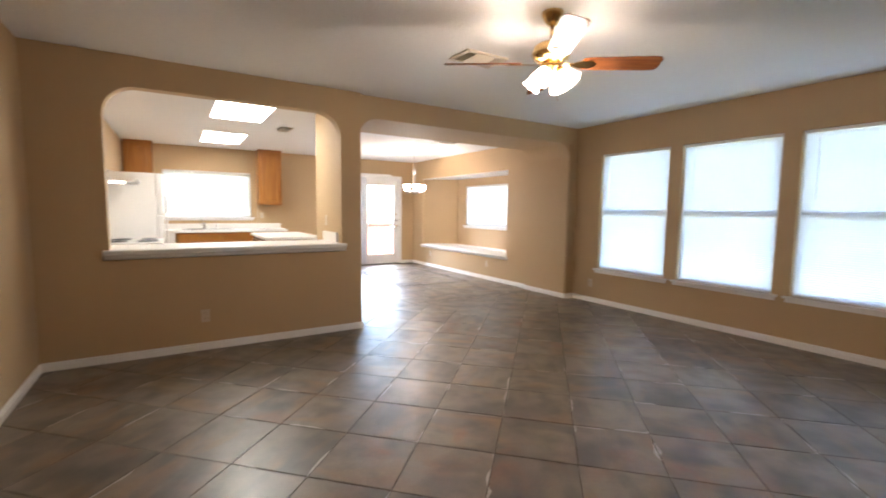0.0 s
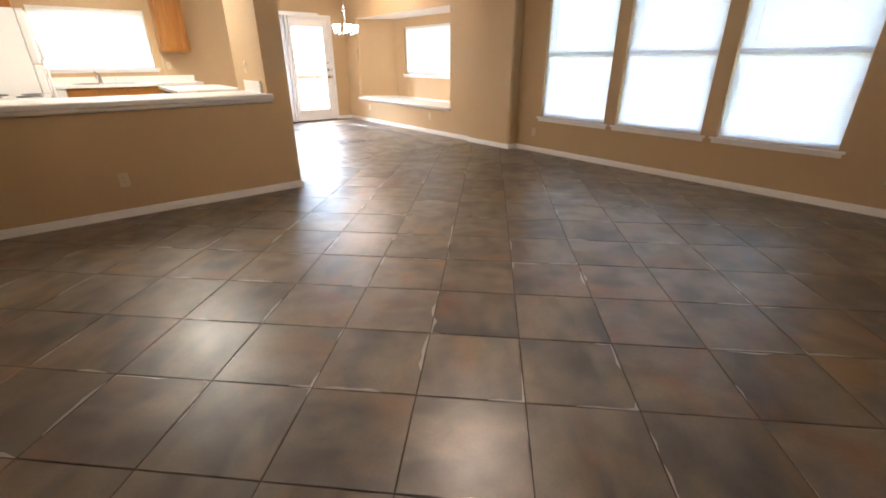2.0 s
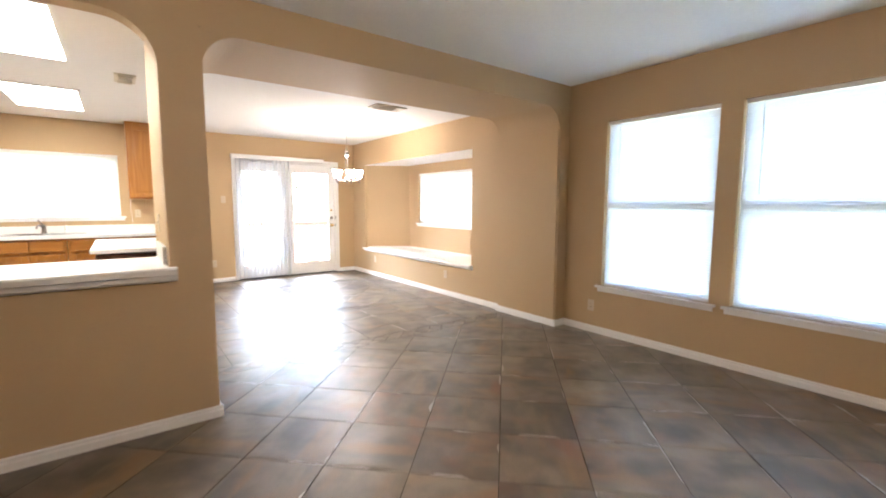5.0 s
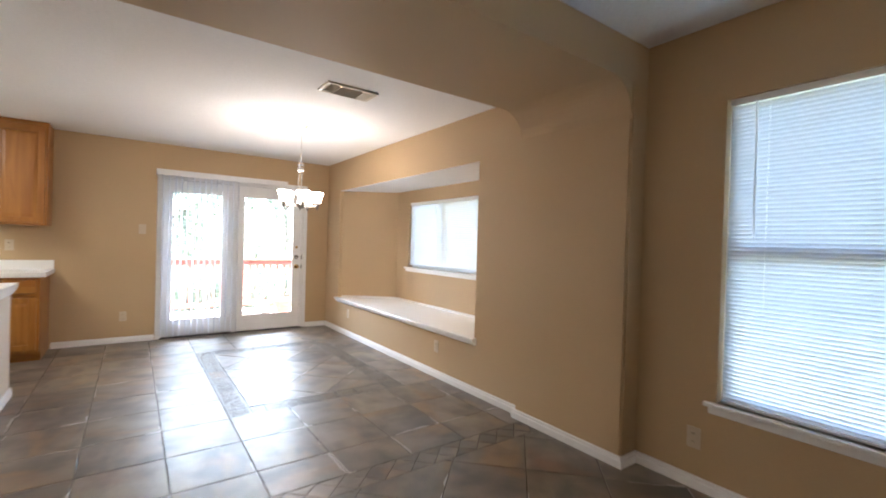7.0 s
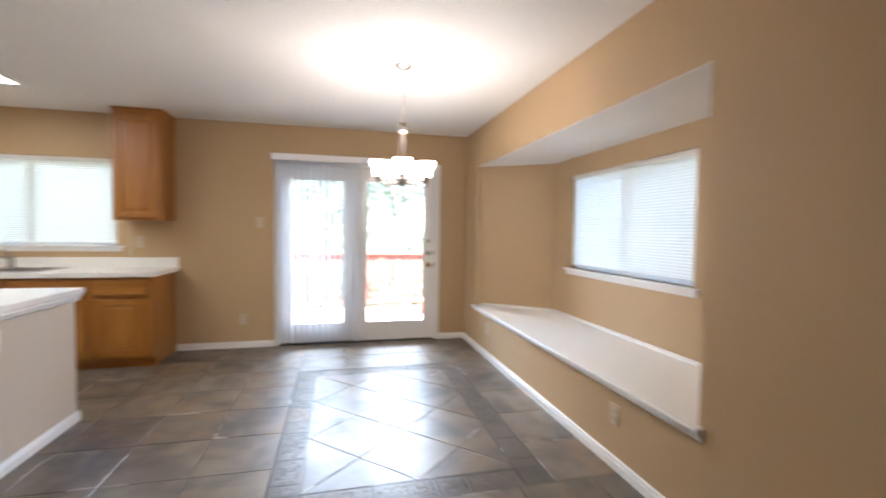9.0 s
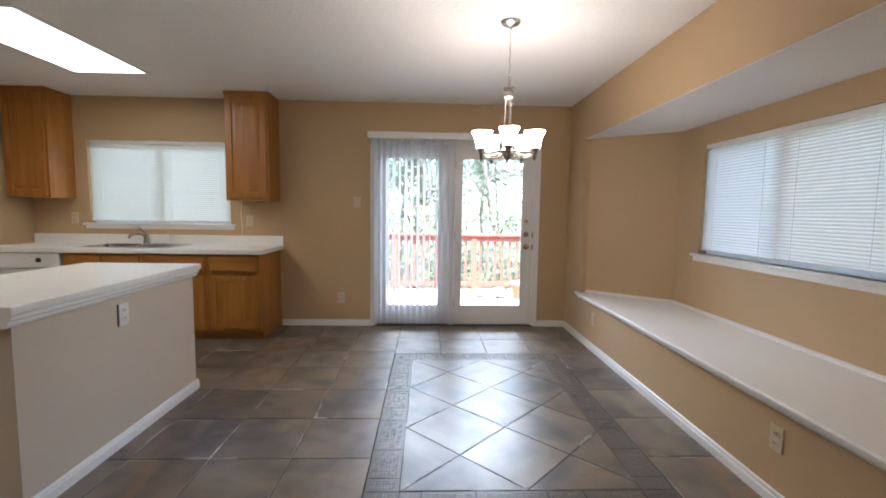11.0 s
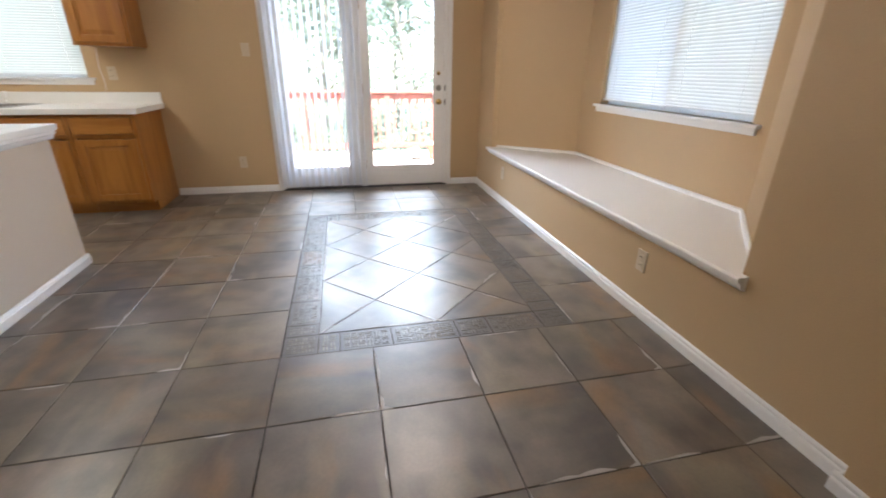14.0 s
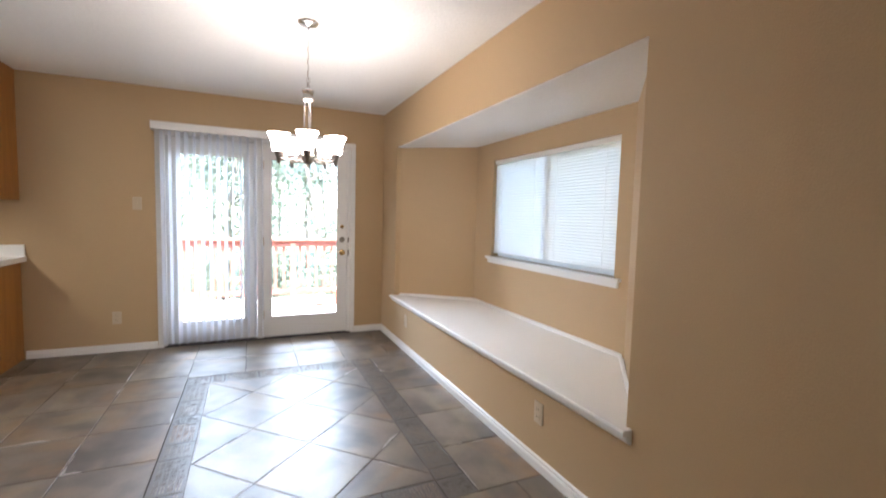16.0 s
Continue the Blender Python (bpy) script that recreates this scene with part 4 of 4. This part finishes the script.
for k in range(5):
    a = radians(-98 + 72 * k)
    c, s = math.cos(a), math.sin(a)
    part("arm", tube(bmesh.new(), [(0.03 * c, 0.03 * s, -0.785), (0.08 * c, 0.08 * s, -0.806), (0.14 * c, 0.14 * s, -0.810), (0.168 * c, 0.168 * s, -0.800)], 0.0055, 8), M_BRONZE, ch, smooth=True)
    part("lamp_cup", lathe(bmesh.new(), [(0.005, -0.842), (0.010, -0.832), (0.014, -0.805), (0.024, -0.775), (0.030, -0.765)], 18, (0.168 * c, 0.168 * s, 0)), M_BRONZE, ch, smooth=True)
    bm = lathe(bmesh.new(), [(0.024, -0.768), (0.033, -0.765), (0.036, -0.752), (0.038, -0.732), (0.043, -0.708), (0.052, -0.686), (0.062, -0.668)], 24, (0, 0, 0), square=0.35)
    bm.transform(pose(0.168 * c, 0.168 * s, 0, 0, 0, math.degrees(a)))
    part("lamp_shade", bm, M_SHADE, ch, "lit white glass shade", True)

# ---------------------------------------------------------------- ceiling panels and vents
for y0, y1 in ((4.48, 5.70), (6.86, 8.06)):
    lp = thing("ceiling_light", (1.26, (y0 + y1) / 2, ZDIN), "square-edged lit fluorescent ceiling panel in a white frame", "ceiling light", "kitchen ceiling lights")
    w, h = 0.295, (y1 - y0) / 2
    part("frame", boxes(((-w - 0.03, -h - 0.03, -0.014), (-w, h + 0.03, 0)), ((w, -h - 0.03, -0.014), (w + 0.03, h + 0.03, 0)), ((-w, -h - 0.03, -0.014), (w, -h, 0)), ((-w, h, -0.014), (w, h + 0.03, 0)), bevel=0.003), M_WHITEPL, lp)
    part("diffuser", boxes(((-w, -h, -0.008), (w, h, -0.002))), M_PANEL, lp, "glowing diffuser")


def vent(at, w, d, turn, rows, label):
    v = thing("ceiling_vent", at, label, "vent", "ceiling vents", turn)
    part("backing", boxes(((-w / 2 + 0.02, -d / 2 + 0.02, -0.004), (w / 2 - 0.02, d / 2 - 0.02, -0.001))), M_VENT, v)
    part("frame", boxes(((-w / 2, -d / 2, -0.014), (-w / 2 + 0.025, d / 2, 0)), ((w / 2 - 0.025, -d / 2, -0.014), (w / 2, d / 2, 0)), ((-w / 2 + 0.025, -d / 2, -0.014), (w / 2 - 0.025, -d / 2 + 0.025, 0)), ((-w / 2 + 0.025, d / 2 - 0.025, -0.014), (w / 2 - 0.025, d / 2, 0)), ((-w * 0.22 - 0.004, -d / 2 + 0.025, -0.014), (-w * 0.22, d / 2 - 0.025, 0)), ((w * 0.22, -d / 2 + 0.025, -0.014), (w * 0.22 + 0.004, d / 2 - 0.025, 0)), bevel=0.001), M_VENT, v)
    first = part("slat", boxes(((-w * 0.22, -0.013, -0.001), (w * 0.22, 0.013, 0.001))), M_VENT, v)
    for i in range(rows):
        ob = first if i == 0 else new("slat", first.data)
        ob.parent = v
        ob.matrix_basis = pose(0, ((i + 0.5) / rows - 0.5) * (d - 0.055), -0.013, -38, 0, 0)
    end = part("end_slat", boxes(((-0.011, -d / 2 + 0.024, -0.001), (0.011, d / 2 - 0.024, 0.001))), M_VENT, v)
    for i in range(8):
        ob = end if i == 0 else new("end_slat", end.data)
        ob.parent = v
        side = -1 if i < 4 else 1
        ob.matrix_basis = pose(side * (w * 0.22 + 0.014 + 0.018 * (i % 4)), 0, -0.013, 0, side * 48, 0)
    return v


M_VENT = surface("cream_vent_enamel", (0.62, 0.55, 0.43), 0.4, vary=0.04, bump=0.02)
vent((4.44, 5.61, ZDIN), 0.40, 0.22, 0, 7, "cream metal air vent in the dining ceiling")
vent((2.66, 2.34, ZLIV), 0.40, 0.26, 0, 8, "cream metal air vent beside the ceiling fan")
vent((1.94, 6.04, ZDIN), 0.30, 0.16, 90, 5, "small cream air vent in the kitchen ceiling")


# ---------------------------------------------------------------- outlets and switches
def wall_plate(at, turn, kind, label, mat=None):
    """Local -y faces the room; at is the plate's centre."""
    mat = mat or M_PLASTIC
    o = thing("wall_outlet" if kind == "outlet" else "light_switch", at, label, "outlet" if kind == "outlet" else "switch", turn=turn)
    part("cover_plate", boxes(((-0.036, -0.007, -0.058), (0.036, -0.0005, 0.058)), bevel=0.003), mat, o)
    if kind == "outlet":
        for z in (-0.022, 0.022):
            sk = part("socket", boxes(((-0.016, -0.010, z - 0.014), (0.016, -0.007, z + 0.014)), bevel=0.002), mat, o)
            for x in (-0.006, 0.006):
                part("slot", boxes(((x - 0.0012, -0.0108, z - 0.004), (x + 0.0012, -0.0101, z + 0.006))), M_DARK, sk)
    else:
        part("toggle", boxes(((-0.005, -0.018, -0.006), (0.005, -0.007, 0.014)), bevel=0.002), mat, o)
    return o


wall_plate((0.745, YPART, 0.315), 0, "outlet", "tan wall outlet low on the partition wall")
wall_plate((XLIV, 3.585, 0.275), -90, "outlet", "tan wall outlet below the living room windows")
wall_plate((XLIV, -0.20, 0.33), -90, "outlet", "tan wall outlet low on the living room wall")
wall_plate((XDIN, 5.92, 0.30), -90, "outlet", "ivory wall outlet below the bay seat")
wall_plate((XDIN, 8.05, 0.30), -90, "outlet", "ivory wall outlet near the dining room corner")
wall_plate((3.045, YDOOR, 0.315), 0, "outlet", "ivory wall outlet near the patio door")
wall_plate((3.22, YDOOR, 1.37), 0, "switch", "ivory light switch beside the patio door")
wall_plate((2.06, YDOOR, 1.15), 0, "outlet", "ivory wall outlet above the counter end")
wall_plate((0.22, YDOOR, 1.16), 0, "outlet", "ivory wall outlet above the kitchen counter")
io = wall_plate((2.36, 6.485, 0.705), 90, "outlet", "white outlet standing proud of the island's knee wall", M_WHITEPL)
# thin black strip drawn in place of the shadow behind the proud plate
part("box_gap", boxes(((-0.044, -0.0035, -0.060), (-0.0365, -0.0005, 0.060))), M_DARK, io, "black strip painted as the gap's shadow beside the plate")
wall_plate((XSTUB0, 4.39, 1.17), -90, "switch", "ivory light switch above the pass-through counter")
wall_plate((XSTUB1, 4.58, 1.37), 90, "switch", "ivory light switch on the stub wall")

# ---------------------------------------------------------------- outside
bm = bmesh.new()
bmesh.ops.create_grid(bm, x_segments=2, y_segments=2, size=400, matrix=Matrix.Translation((0, 0, -0.95)))
tagged(part("ground", bm, M_GROUND), "dry grass ground round the house", "ground", kind="structure")
deck = thing("deck", (0, 0, -0.14), "sunlit wooden deck outside the patio door", "deck")
bm = boxes(((0, 0, -0.03), (4.4, 0.135, 0.0)), bevel=0.004)
board = part("board", bm, M_DECKPALE, deck)
for i in range(21):
    ob = board if i == 0 else new("board", board.data)
    ob.parent = deck
    ob.matrix_basis = pose(2.4, 9.065 + 0.142 * i, 0)
for x in (2.5, 4.4, 6.6):
    for y in (9.4, 11.8):
        part("support_post", boxes(((x, y, -0.80), (x + 0.09, y + 0.09, -0.03))), M_DECKV, deck)
rail = thing("deck_railing", (2.40, 12.0, -0.14), "red-stained wooden deck railing with square balusters", "railing")
part("top_rail", boxes(((0, -0.07, 0.985), (4.4, 0.07, 1.02)), bevel=0.005), M_RAIL, rail)
part("upper_rail", boxes(((0, -0.02, 0.89), (4.4, 0.02, 0.98)), bevel=0.004), M_RAIL, rail)
part("bottom_rail", boxes(((0, -0.02, 0.07), (4.4, 0.02, 0.15)), bevel=0.004), M_RAIL, rail)
for x in (0.0, 1.0, 2.4, 3.9, 4.31):
    part("post", boxes(((x, -0.045, 0.001), (x + 0.09, 0.045, 0.984)), bevel=0.004), M_RAIL, rail)
b0 = part("baluster", boxes(((-0.019, 0.021, 0.05), (0.019, 0.058, 0.95)), bevel=0.003), M_RAIL, rail)
for i in range(32):
    ob = b0 if i == 0 else new("baluster", b0.data)
    ob.parent = rail
    ob.matrix_basis = pose(0.14 + i * 0.135, 0, 0)
pot = thing("flower_pot", (5.55, 11.2, -0.138), "red clay flower pot on the deck", "flower pot")
part("pot", lathe(bmesh.new(), [(0.11, 0), (0.16, 0.22), (0.18, 0.22), (0.185, 0.27), (0.165, 0.27), (0.155, 0.24)], 24), M_CLAY, pot, smooth=True)
for k, (x, y, r) in enumerate(((5.02, 11.1, 0.10), (5.20, 11.25, 0.13), (4.86, 11.3, 0.09))):
    bm = bmesh.new()
    bmesh.ops.create_icosphere(bm, subdivisions=3, radius=r)
    for v in bm.verts:
        v.co *= 1 + 0.35 * noise.noise(v.co * 9 + Vector((k * 7, 0, 0)))
        v.co.z *= 0.65
    lowest = min(v.co.z for v in bm.verts)
    bm.transform(Matrix.Translation((0, 0, -lowest)))
    rk = part("rock", bm, M_ROCK, None, smooth=True)
    rk.location = (x, y, -0.14)
    tagged(rk, "pale rough rock lying on the deck", "rock", "rocks on the deck")


def tree(at, height, lean, leaves, spread, seed):
    """A tapered bent trunk with forked limbs and a loose crown of small leaf clumps."""
    rng = random.Random(seed)
    t = thing("tree", at, "slender tree with sparse pale green leaves", "tree", "trees behind the deck")
    trunk = [Vector((lean * (k / 6) ** 1.6 + 0.05 * rng.uniform(-1, 1), 0.08 * rng.uniform(-1, 1), height * k / 6)) for k in range(7)]
    bm = tube(bmesh.new(), trunk, 0.085, 9, 0.03)
    tips = []
    for k in range(11):
        b = trunk[rng.randint(2, 6)]
        d = Vector((rng.uniform(-1, 1), rng.uniform(-1, 1), rng.uniform(0.1, 0.9))).normalized() * spread * rng.uniform(0.5, 1)
        pts = [b + d * s + Vector((0, 0, 0.15 * math.sin(s * 5))) for s in (0, 0.35, 0.7, 1.0)]
        tube(bm, pts, 0.032, 6, 0.008)
        tips += pts[1:]
    part("trunk", bm, M_BARK, t, smooth=True)
    vs, fs = [], []
    for k in range(leaves):
        c = rng.choice(tips) + Vector((rng.gauss(0, 0.33), rng.gauss(0, 0.33), rng.gauss(0, 0.30)))
        u = Vector((rng.uniform(-1, 1), rng.uniform(-1, 1), rng.uniform(-1, 1))).normalized() * rng.uniform(0.04, 0.075)
        w = u.orthogonal().normalized() * rng.uniform(0.02, 0.04)
        i = len(vs)
        vs += [c - u, c + w, c + u, c - w]
        fs.append((i, i + 1, i + 2, i + 3))
    me = bpy.data.meshes.new("crown")
    me.from_pydata([tuple(v) for v in vs], [], fs)
    me.materials.append(M_LEAF)
    ob = new("crown", me)
    ob.parent = t
    return t


tree((5.9, 15.2, -0.95), 4.6, -0.75, 2376, 1.4, 3)
tree((3.6, 16.0, -0.95), 4.8, 0.4, 3432, 1.6, 5)
tree((4.6, 18.5, -0.95), 5.4, 0.3, 4224, 2.0, 8)
tree((1.6, 17.5, -0.95), 5.0, -0.3, 3432, 1.8, 11)
tree((7.6, 18.0, -0.95), 5.6, -0.4, 4224, 2.1, 14)
tree((2.9, 20.5, -0.95), 5.8, 0.5, 4224, 2.2, 17)
tree((6.2, 21.5, -0.95), 6.2, -0.2, 4752, 2.4, 21)
for k in range(6):
    tree((-1.5 + 2.3 * k, 25.0 + 1.7 * (k % 3), -0.95), 7.2 + 0.5 * (k % 2), 0.4 - 0.2 * k, 7000, 3.2, 40 + k)

rb = random.Random(31)
for k in range(11):
    bx, by, br = 0.6 + k * 0.72 + rb.uniform(-0.2, 0.2), rb.uniform(13.2, 15.6), rb.uniform(0.55, 0.9)
    bush = thing("bush", (bx, by, -0.95), "loose pale green bush behind the deck railing", "bush", "bushes behind the deck")
    bm = bmesh.new()
    tips = []
    for q in range(7):
        a, h = rb.uniform(0, 6.28), rb.uniform(0.9, 1.9)
        tip = (br * 0.6 * math.cos(a), br * 0.6 * math.sin(a), h)
        tube(bm, [(0, 0, 0), (tip[0] * 0.4, tip[1] * 0.4, h * 0.5), tip], 0.014, 5, 0.005)
        tips.append(Vector(tip))
    part("stems", bm, M_BARK, bush)
    vs, fs = [], []
    for q in range(850):
        c = rb.choice(tips) * rb.uniform(0.35, 1.0) + Vector((rb.gauss(0, 0.2), rb.gauss(0, 0.2), rb.gauss(0, 0.18)))
        u = Vector((rb.uniform(-1, 1), rb.uniform(-1, 1), rb.uniform(-1, 1))).normalized() * rb.uniform(0.03, 0.06)
        w = u.orthogonal().normalized() * rb.uniform(0.015, 0.03)
        i = len(vs)
        vs += [tuple(c - u), tuple(c + w), tuple(c + u), tuple(c - w)]
        fs.append((i, i + 1, i + 2, i + 3))
    me = bpy.data.meshes.new("leaves")
    me.from_pydata(vs, [], fs)
    me.materials.append(M_LEAF)
    new("leaves", me).parent = bush

cord = thing("blind_cord", (1.985, YDOOR - 0.012, 0.0), "thin white blind cord hanging beside the kitchen window", "cord")
part("cord", tube(bmesh.new(), [(0, 0, 1.36), (-0.012, -0.004, 1.2), (0.004, -0.006, 1.08), (0.0, -0.014, 0.995)], 0.0022, 6), M_WHITEPL, cord)

# ---------------------------------------------------------------- floor tiles
P = 0.432
GAP = 0.0019
trng = random.Random(4)


def clip_poly(poly, x0, x1, y0, y1):
    for axis, lim, keep in ((0, x0, 1), (0, x1, -1), (1, y0, 1), (1, y1, -1)):
        out = []
        for i, p in enumerate(poly):
            q = poly[(i + 1) % len(poly)]
            a, b = (p[axis] - lim) * keep, (q[axis] - lim) * keep
            if a >= 0:
                out.append(p)
            if (a >= 0) != (b >= 0):
                s = a / (a - b)
                out.append((p[0] + s * (q[0] - p[0]), p[1] + s * (q[1] - p[1])))
        poly = out
        if len(poly) < 3:
            return []
    return poly


def area_of(poly):
    return abs(sum(p[0] * q[1] - q[0] * p[1] for p, q in zip(poly, poly[1:] + poly[:1]))) / 2


def tile_mesh(vs, fs, poly, cx, cy, rough=0.0010, ease=0.0004, top=0.0):
    """One tile with slightly ragged, eased edges and a few broken chips, appended round (cx, cy). Returns the rim's length and its chips."""
    n = len(poly)
    ax, ay = sum(p[0] for p in poly) / n, sum(p[1] for p in poly) / n
    rim = []
    for i in range(n):
        p, q = poly[i], poly[(i + 1) % n]
        steps = 9 if math.dist(p, q) > 0.3 else 4 if math.dist(p, q) > 0.15 else 2
        for k in range(steps):
            s = k / steps
            rim.append((p[0] + s * (q[0] - p[0]), p[1] + s * (q[1] - p[1])))
    m, base = len(rim), len(vs)
    chip = [0.0] * m
    if m > 16:
        for run in range(trng.choice((0, 1, 2, 2, 3))):
            start, size, deep = trng.randrange(m), trng.randint(1, 5), trng.uniform(0.005, 0.016)
            for k in range(size):
                chip[(start + k) % m] = deep * trng.uniform(0.35, 1.0)
    for level, z in ((0, -0.004), (1, top - 0.0018), (2, top)):
        for i, (x, y) in enumerate(rim):
            dx, dy = ax - x, ay - y
            d = math.hypot(dx, dy) or 1
            ins = GAP + (ease + trng.uniform(0, rough * 2) + chip[i] if level == 2 else trng.uniform(0, rough * 0.6))
            vs.append((x + dx / d * ins * 1.3 - cx, y + dy / d * ins * 1.3 - cy, z))
    for lv in (0, 1):
        for i in range(m):
            a, b = base + lv * m + i, base + lv * m + (i + 1) % m
            fs.append((a, b, b + m, a + m))
    fs.append(tuple(base + 2 * m + i for i in range(m)))
    return m, chip


floor_ob = bpy.data.objects["floor"]
far_v, far_f = [], []


def lay(poly, near, mat=None, name="tile"):
    if len(poly) < 3 or area_of(poly) < 0.0006:
        return
    if not near:
        tile_mesh(far_v, far_f, poly, 0, 0)
        return
    cx, cy = sum(p[0] for p in poly) / len(poly), sum(p[1] for p in poly) / len(poly)
    vs, fs = [], []
    m, chip = tile_mesh(vs, fs, poly, cx, cy)
    me = bpy.data.meshes.new(name)
    me.from_pydata(vs, [], fs)
    me.materials.append(mat or M_TILE)
    me.materials.append(M_CHIP)
    for q in range(m):
        me.polygons[m + q].material_index = 1 if chip[q] or chip[(q + 1) % m] else 0
    ob = new(name, me)
    ob.parent = floor_ob
    ob.location = (cx, cy, trng.uniform(-0.0004, 0.0004))


# diagonal field of the living room
R2 = math.sqrt(0.5)
U0, V0, YB0, YB1 = 1.337, 0.563, 4.552, 4.715
for i in range(-16, 24):
    for j in range(-24, 24):
        u0, v0 = U0 + i * P, V0 + j * P
        cs = [((u + v) * R2, (u - v) * R2) for u, v in ((u0, v0), (u0 + P, v0), (u0 + P, v0 + P), (u0, v0 + P))]
        mx, my = sum(c[0] for c in cs) / 4, sum(c[1] for c in cs) / 4
        if my > 4.20 and mx < 2.0:
            continue
        lay(clip_poly(cs, XL, XLIV, YBACK, YB0 if mx > 2.0 else YPART + 0.06), my > -0.55, M_TILE_DIAG)
# mosaic of small diamonds across the opening
dd, yc = 0.163, (YB0 + YB1) / 2
k, x = 0, XSTUB1 - 0.10
while x < XPIER + 0.1:
    h = dd / 2
    lay([(x - h, yc), (x, yc - h), (x + h, yc), (x, yc + h)], True, M_DECOR, "mosaic_tile")
    lay([(x, yc + h), (x + h, yc), (x + dd, yc + h)], True, None, "mosaic_tile")
    lay([(x, yc - h), (x + dd, yc - h), (x + h, yc)], True, None, "mosaic_tile")
    x += dd
# straight field of dining room and kitchen, round the inlay
IX0, IX1, IY0, IY1, BW = 3.715, 5.168, 5.860, 7.950, 0.162
xs = [XK] + [3.712 - 0.409 * k for k in range(9, 0, -1)] + [3.712, 4.128, 4.545, 4.960, 5.377, XDIN]
ys = [4.717, 5.008, 5.440, 5.860, 6.292, 6.724, 7.156, 7.588, 8.020, 8.452, YDOOR]
for a, b in zip(xs, xs[1:]):
    beside = a >= IX0 - 0.01
    for c, d in zip(ys, ys[1:]) if not beside else [(4.717, 5.008), (5.008, 5.440), (5.440, IY0), (IY1, 8.382), (8.382, YDOOR)]:
        lay([(a, c), (b, c), (b, d), (a, d)], True)
for c, d in ((IY0, 6.292), (6.292, 6.724), (6.724, 7.156), (7.156, 7.588), (7.588, IY1)):
    lay([(IX1, c), (XDIN, c), (XDIN, d), (IX1, d)], True)
for a, b in zip(xs, xs[1:]):
    if b < 2.1:
        lay([(a, 4.0), (b, 4.0), (b, 4.717), (a, 4.717)], True)
# inlay: diagonal tiles inside an embossed border
PI = 0.4172
for i in range(-8, 10):
    for j in range(-10, 10):
        u0, v0 = 7.002 + i * PI, -1.5132 + j * PI
        cs = [((u + v) * R2, (u - v) * R2) for u, v in ((u0, v0), (u0 + PI, v0), (u0 + PI, v0 + PI), (u0, v0 + PI))]
        lay(clip_poly(cs, IX0 + BW, IX1 - BW, IY0 + BW, IY1 - BW), True, M_TILE_DIAG)


def border_piece(x0, x1, y0, y1):
    """An embossed border tile: a flat body with small raised key-pattern bars."""
    cx, cy = (x0 + x1) / 2, (y0 + y1) / 2
    vs, fs = [], []
    tile_mesh(vs, fs, [(x0, y0), (x1, y0), (x1, y1), (x0, y1)], cx, cy, top=-0.0020)
    recess = len(fs) - 1

    def bar(a, b, c, d):
        k = len(vs)
        for z, e in ((-0.0020, 0), (-0.0002, 0.0012)):
            vs.extend([(a + e, c + e, z), (b - e, c + e, z), (b - e, d - e, z), (a + e, d - e, z)])
        fs.append((k + 4, k + 5, k + 6, k + 7))
        for q in range(4):
            fs.append((k + q, k + (q + 1) % 4, k + 4 + (q + 1) % 4, k + 4 + q))
    lx, ly = (x1 - x0) / 2 - 0.016, (y1 - y0) / 2 - 0.016
    nx, ny = max(1, round(2 * lx / 0.034)), max(1, round(2 * ly / 0.034))
    w, h = 2 * lx / nx, 2 * ly / ny
    for p in range(nx):
        for q in range(ny):
            ox, oy = -lx + w * p, -ly + h * q
            for a, b, c, d in ((
                    ((0.08, 0.92, 0.10, 0.30), (0.08, 0.30, 0.30, 0.90), (0.48, 0.92, 0.52, 0.72)),
                    ((0.08, 0.92, 0.70, 0.90), (0.70, 0.92, 0.12, 0.70), (0.14, 0.50, 0.16, 0.44)),
                    ((0.06, 0.94, 0.20, 0.40), (0.06, 0.94, 0.60, 0.80)),
                    ((0.20, 0.40, 0.08, 0.92), (0.60, 0.80, 0.08, 0.92)))[trng.randint(0, 3)]):
                bar(ox + a * w, ox + b * w, oy + c * h, oy + d * h)
    me = bpy.data.meshes.new("border_tile")
    me.from_pydata(vs, [], fs)
    me.materials.append(M_DECOR)
    me.materials.append(M_RECESS)
    me.polygons[recess].material_index = 1
    ob = new("border_tile", me)
    ob.parent = floor_ob
    ob.location = (cx, cy, 0)


def border_run(lo, hi, fixed0, fixed1, along):
    t, sizes, k = lo, (0.100, 0.250, 0.330, 0.170, 0.260), 0
    while t < hi - 0.01:
        e = min(hi, t + sizes[k % 5])
        if hi - e < 0.06:
            e = hi
        border_piece(*((t, e, fixed0, fixed1) if along == "x" else (fixed0, fixed1, t, e)))
        t, k = e, k + 1


for yy in (IY0, IY1 - BW):
    border_piece(IX0, IX0 + BW, yy, yy + BW)
    border_piece(IX1 - BW, IX1, yy, yy + BW)
    border_run(IX0 + BW, IX1 - BW, yy, yy + BW, "x")
for xx in (IX0, IX1 - BW):
    border_run(IY0 + BW, IY1 - BW, xx, xx + BW, "y")
me = bpy.data.meshes.new("far_tiles")
me.from_pydata(far_v, [], far_f)
me.materials.append(M_TILE_DIAG)
ob = new("far_tiles", me)
ob.parent = floor_ob
ob["kind"] = "stuff"
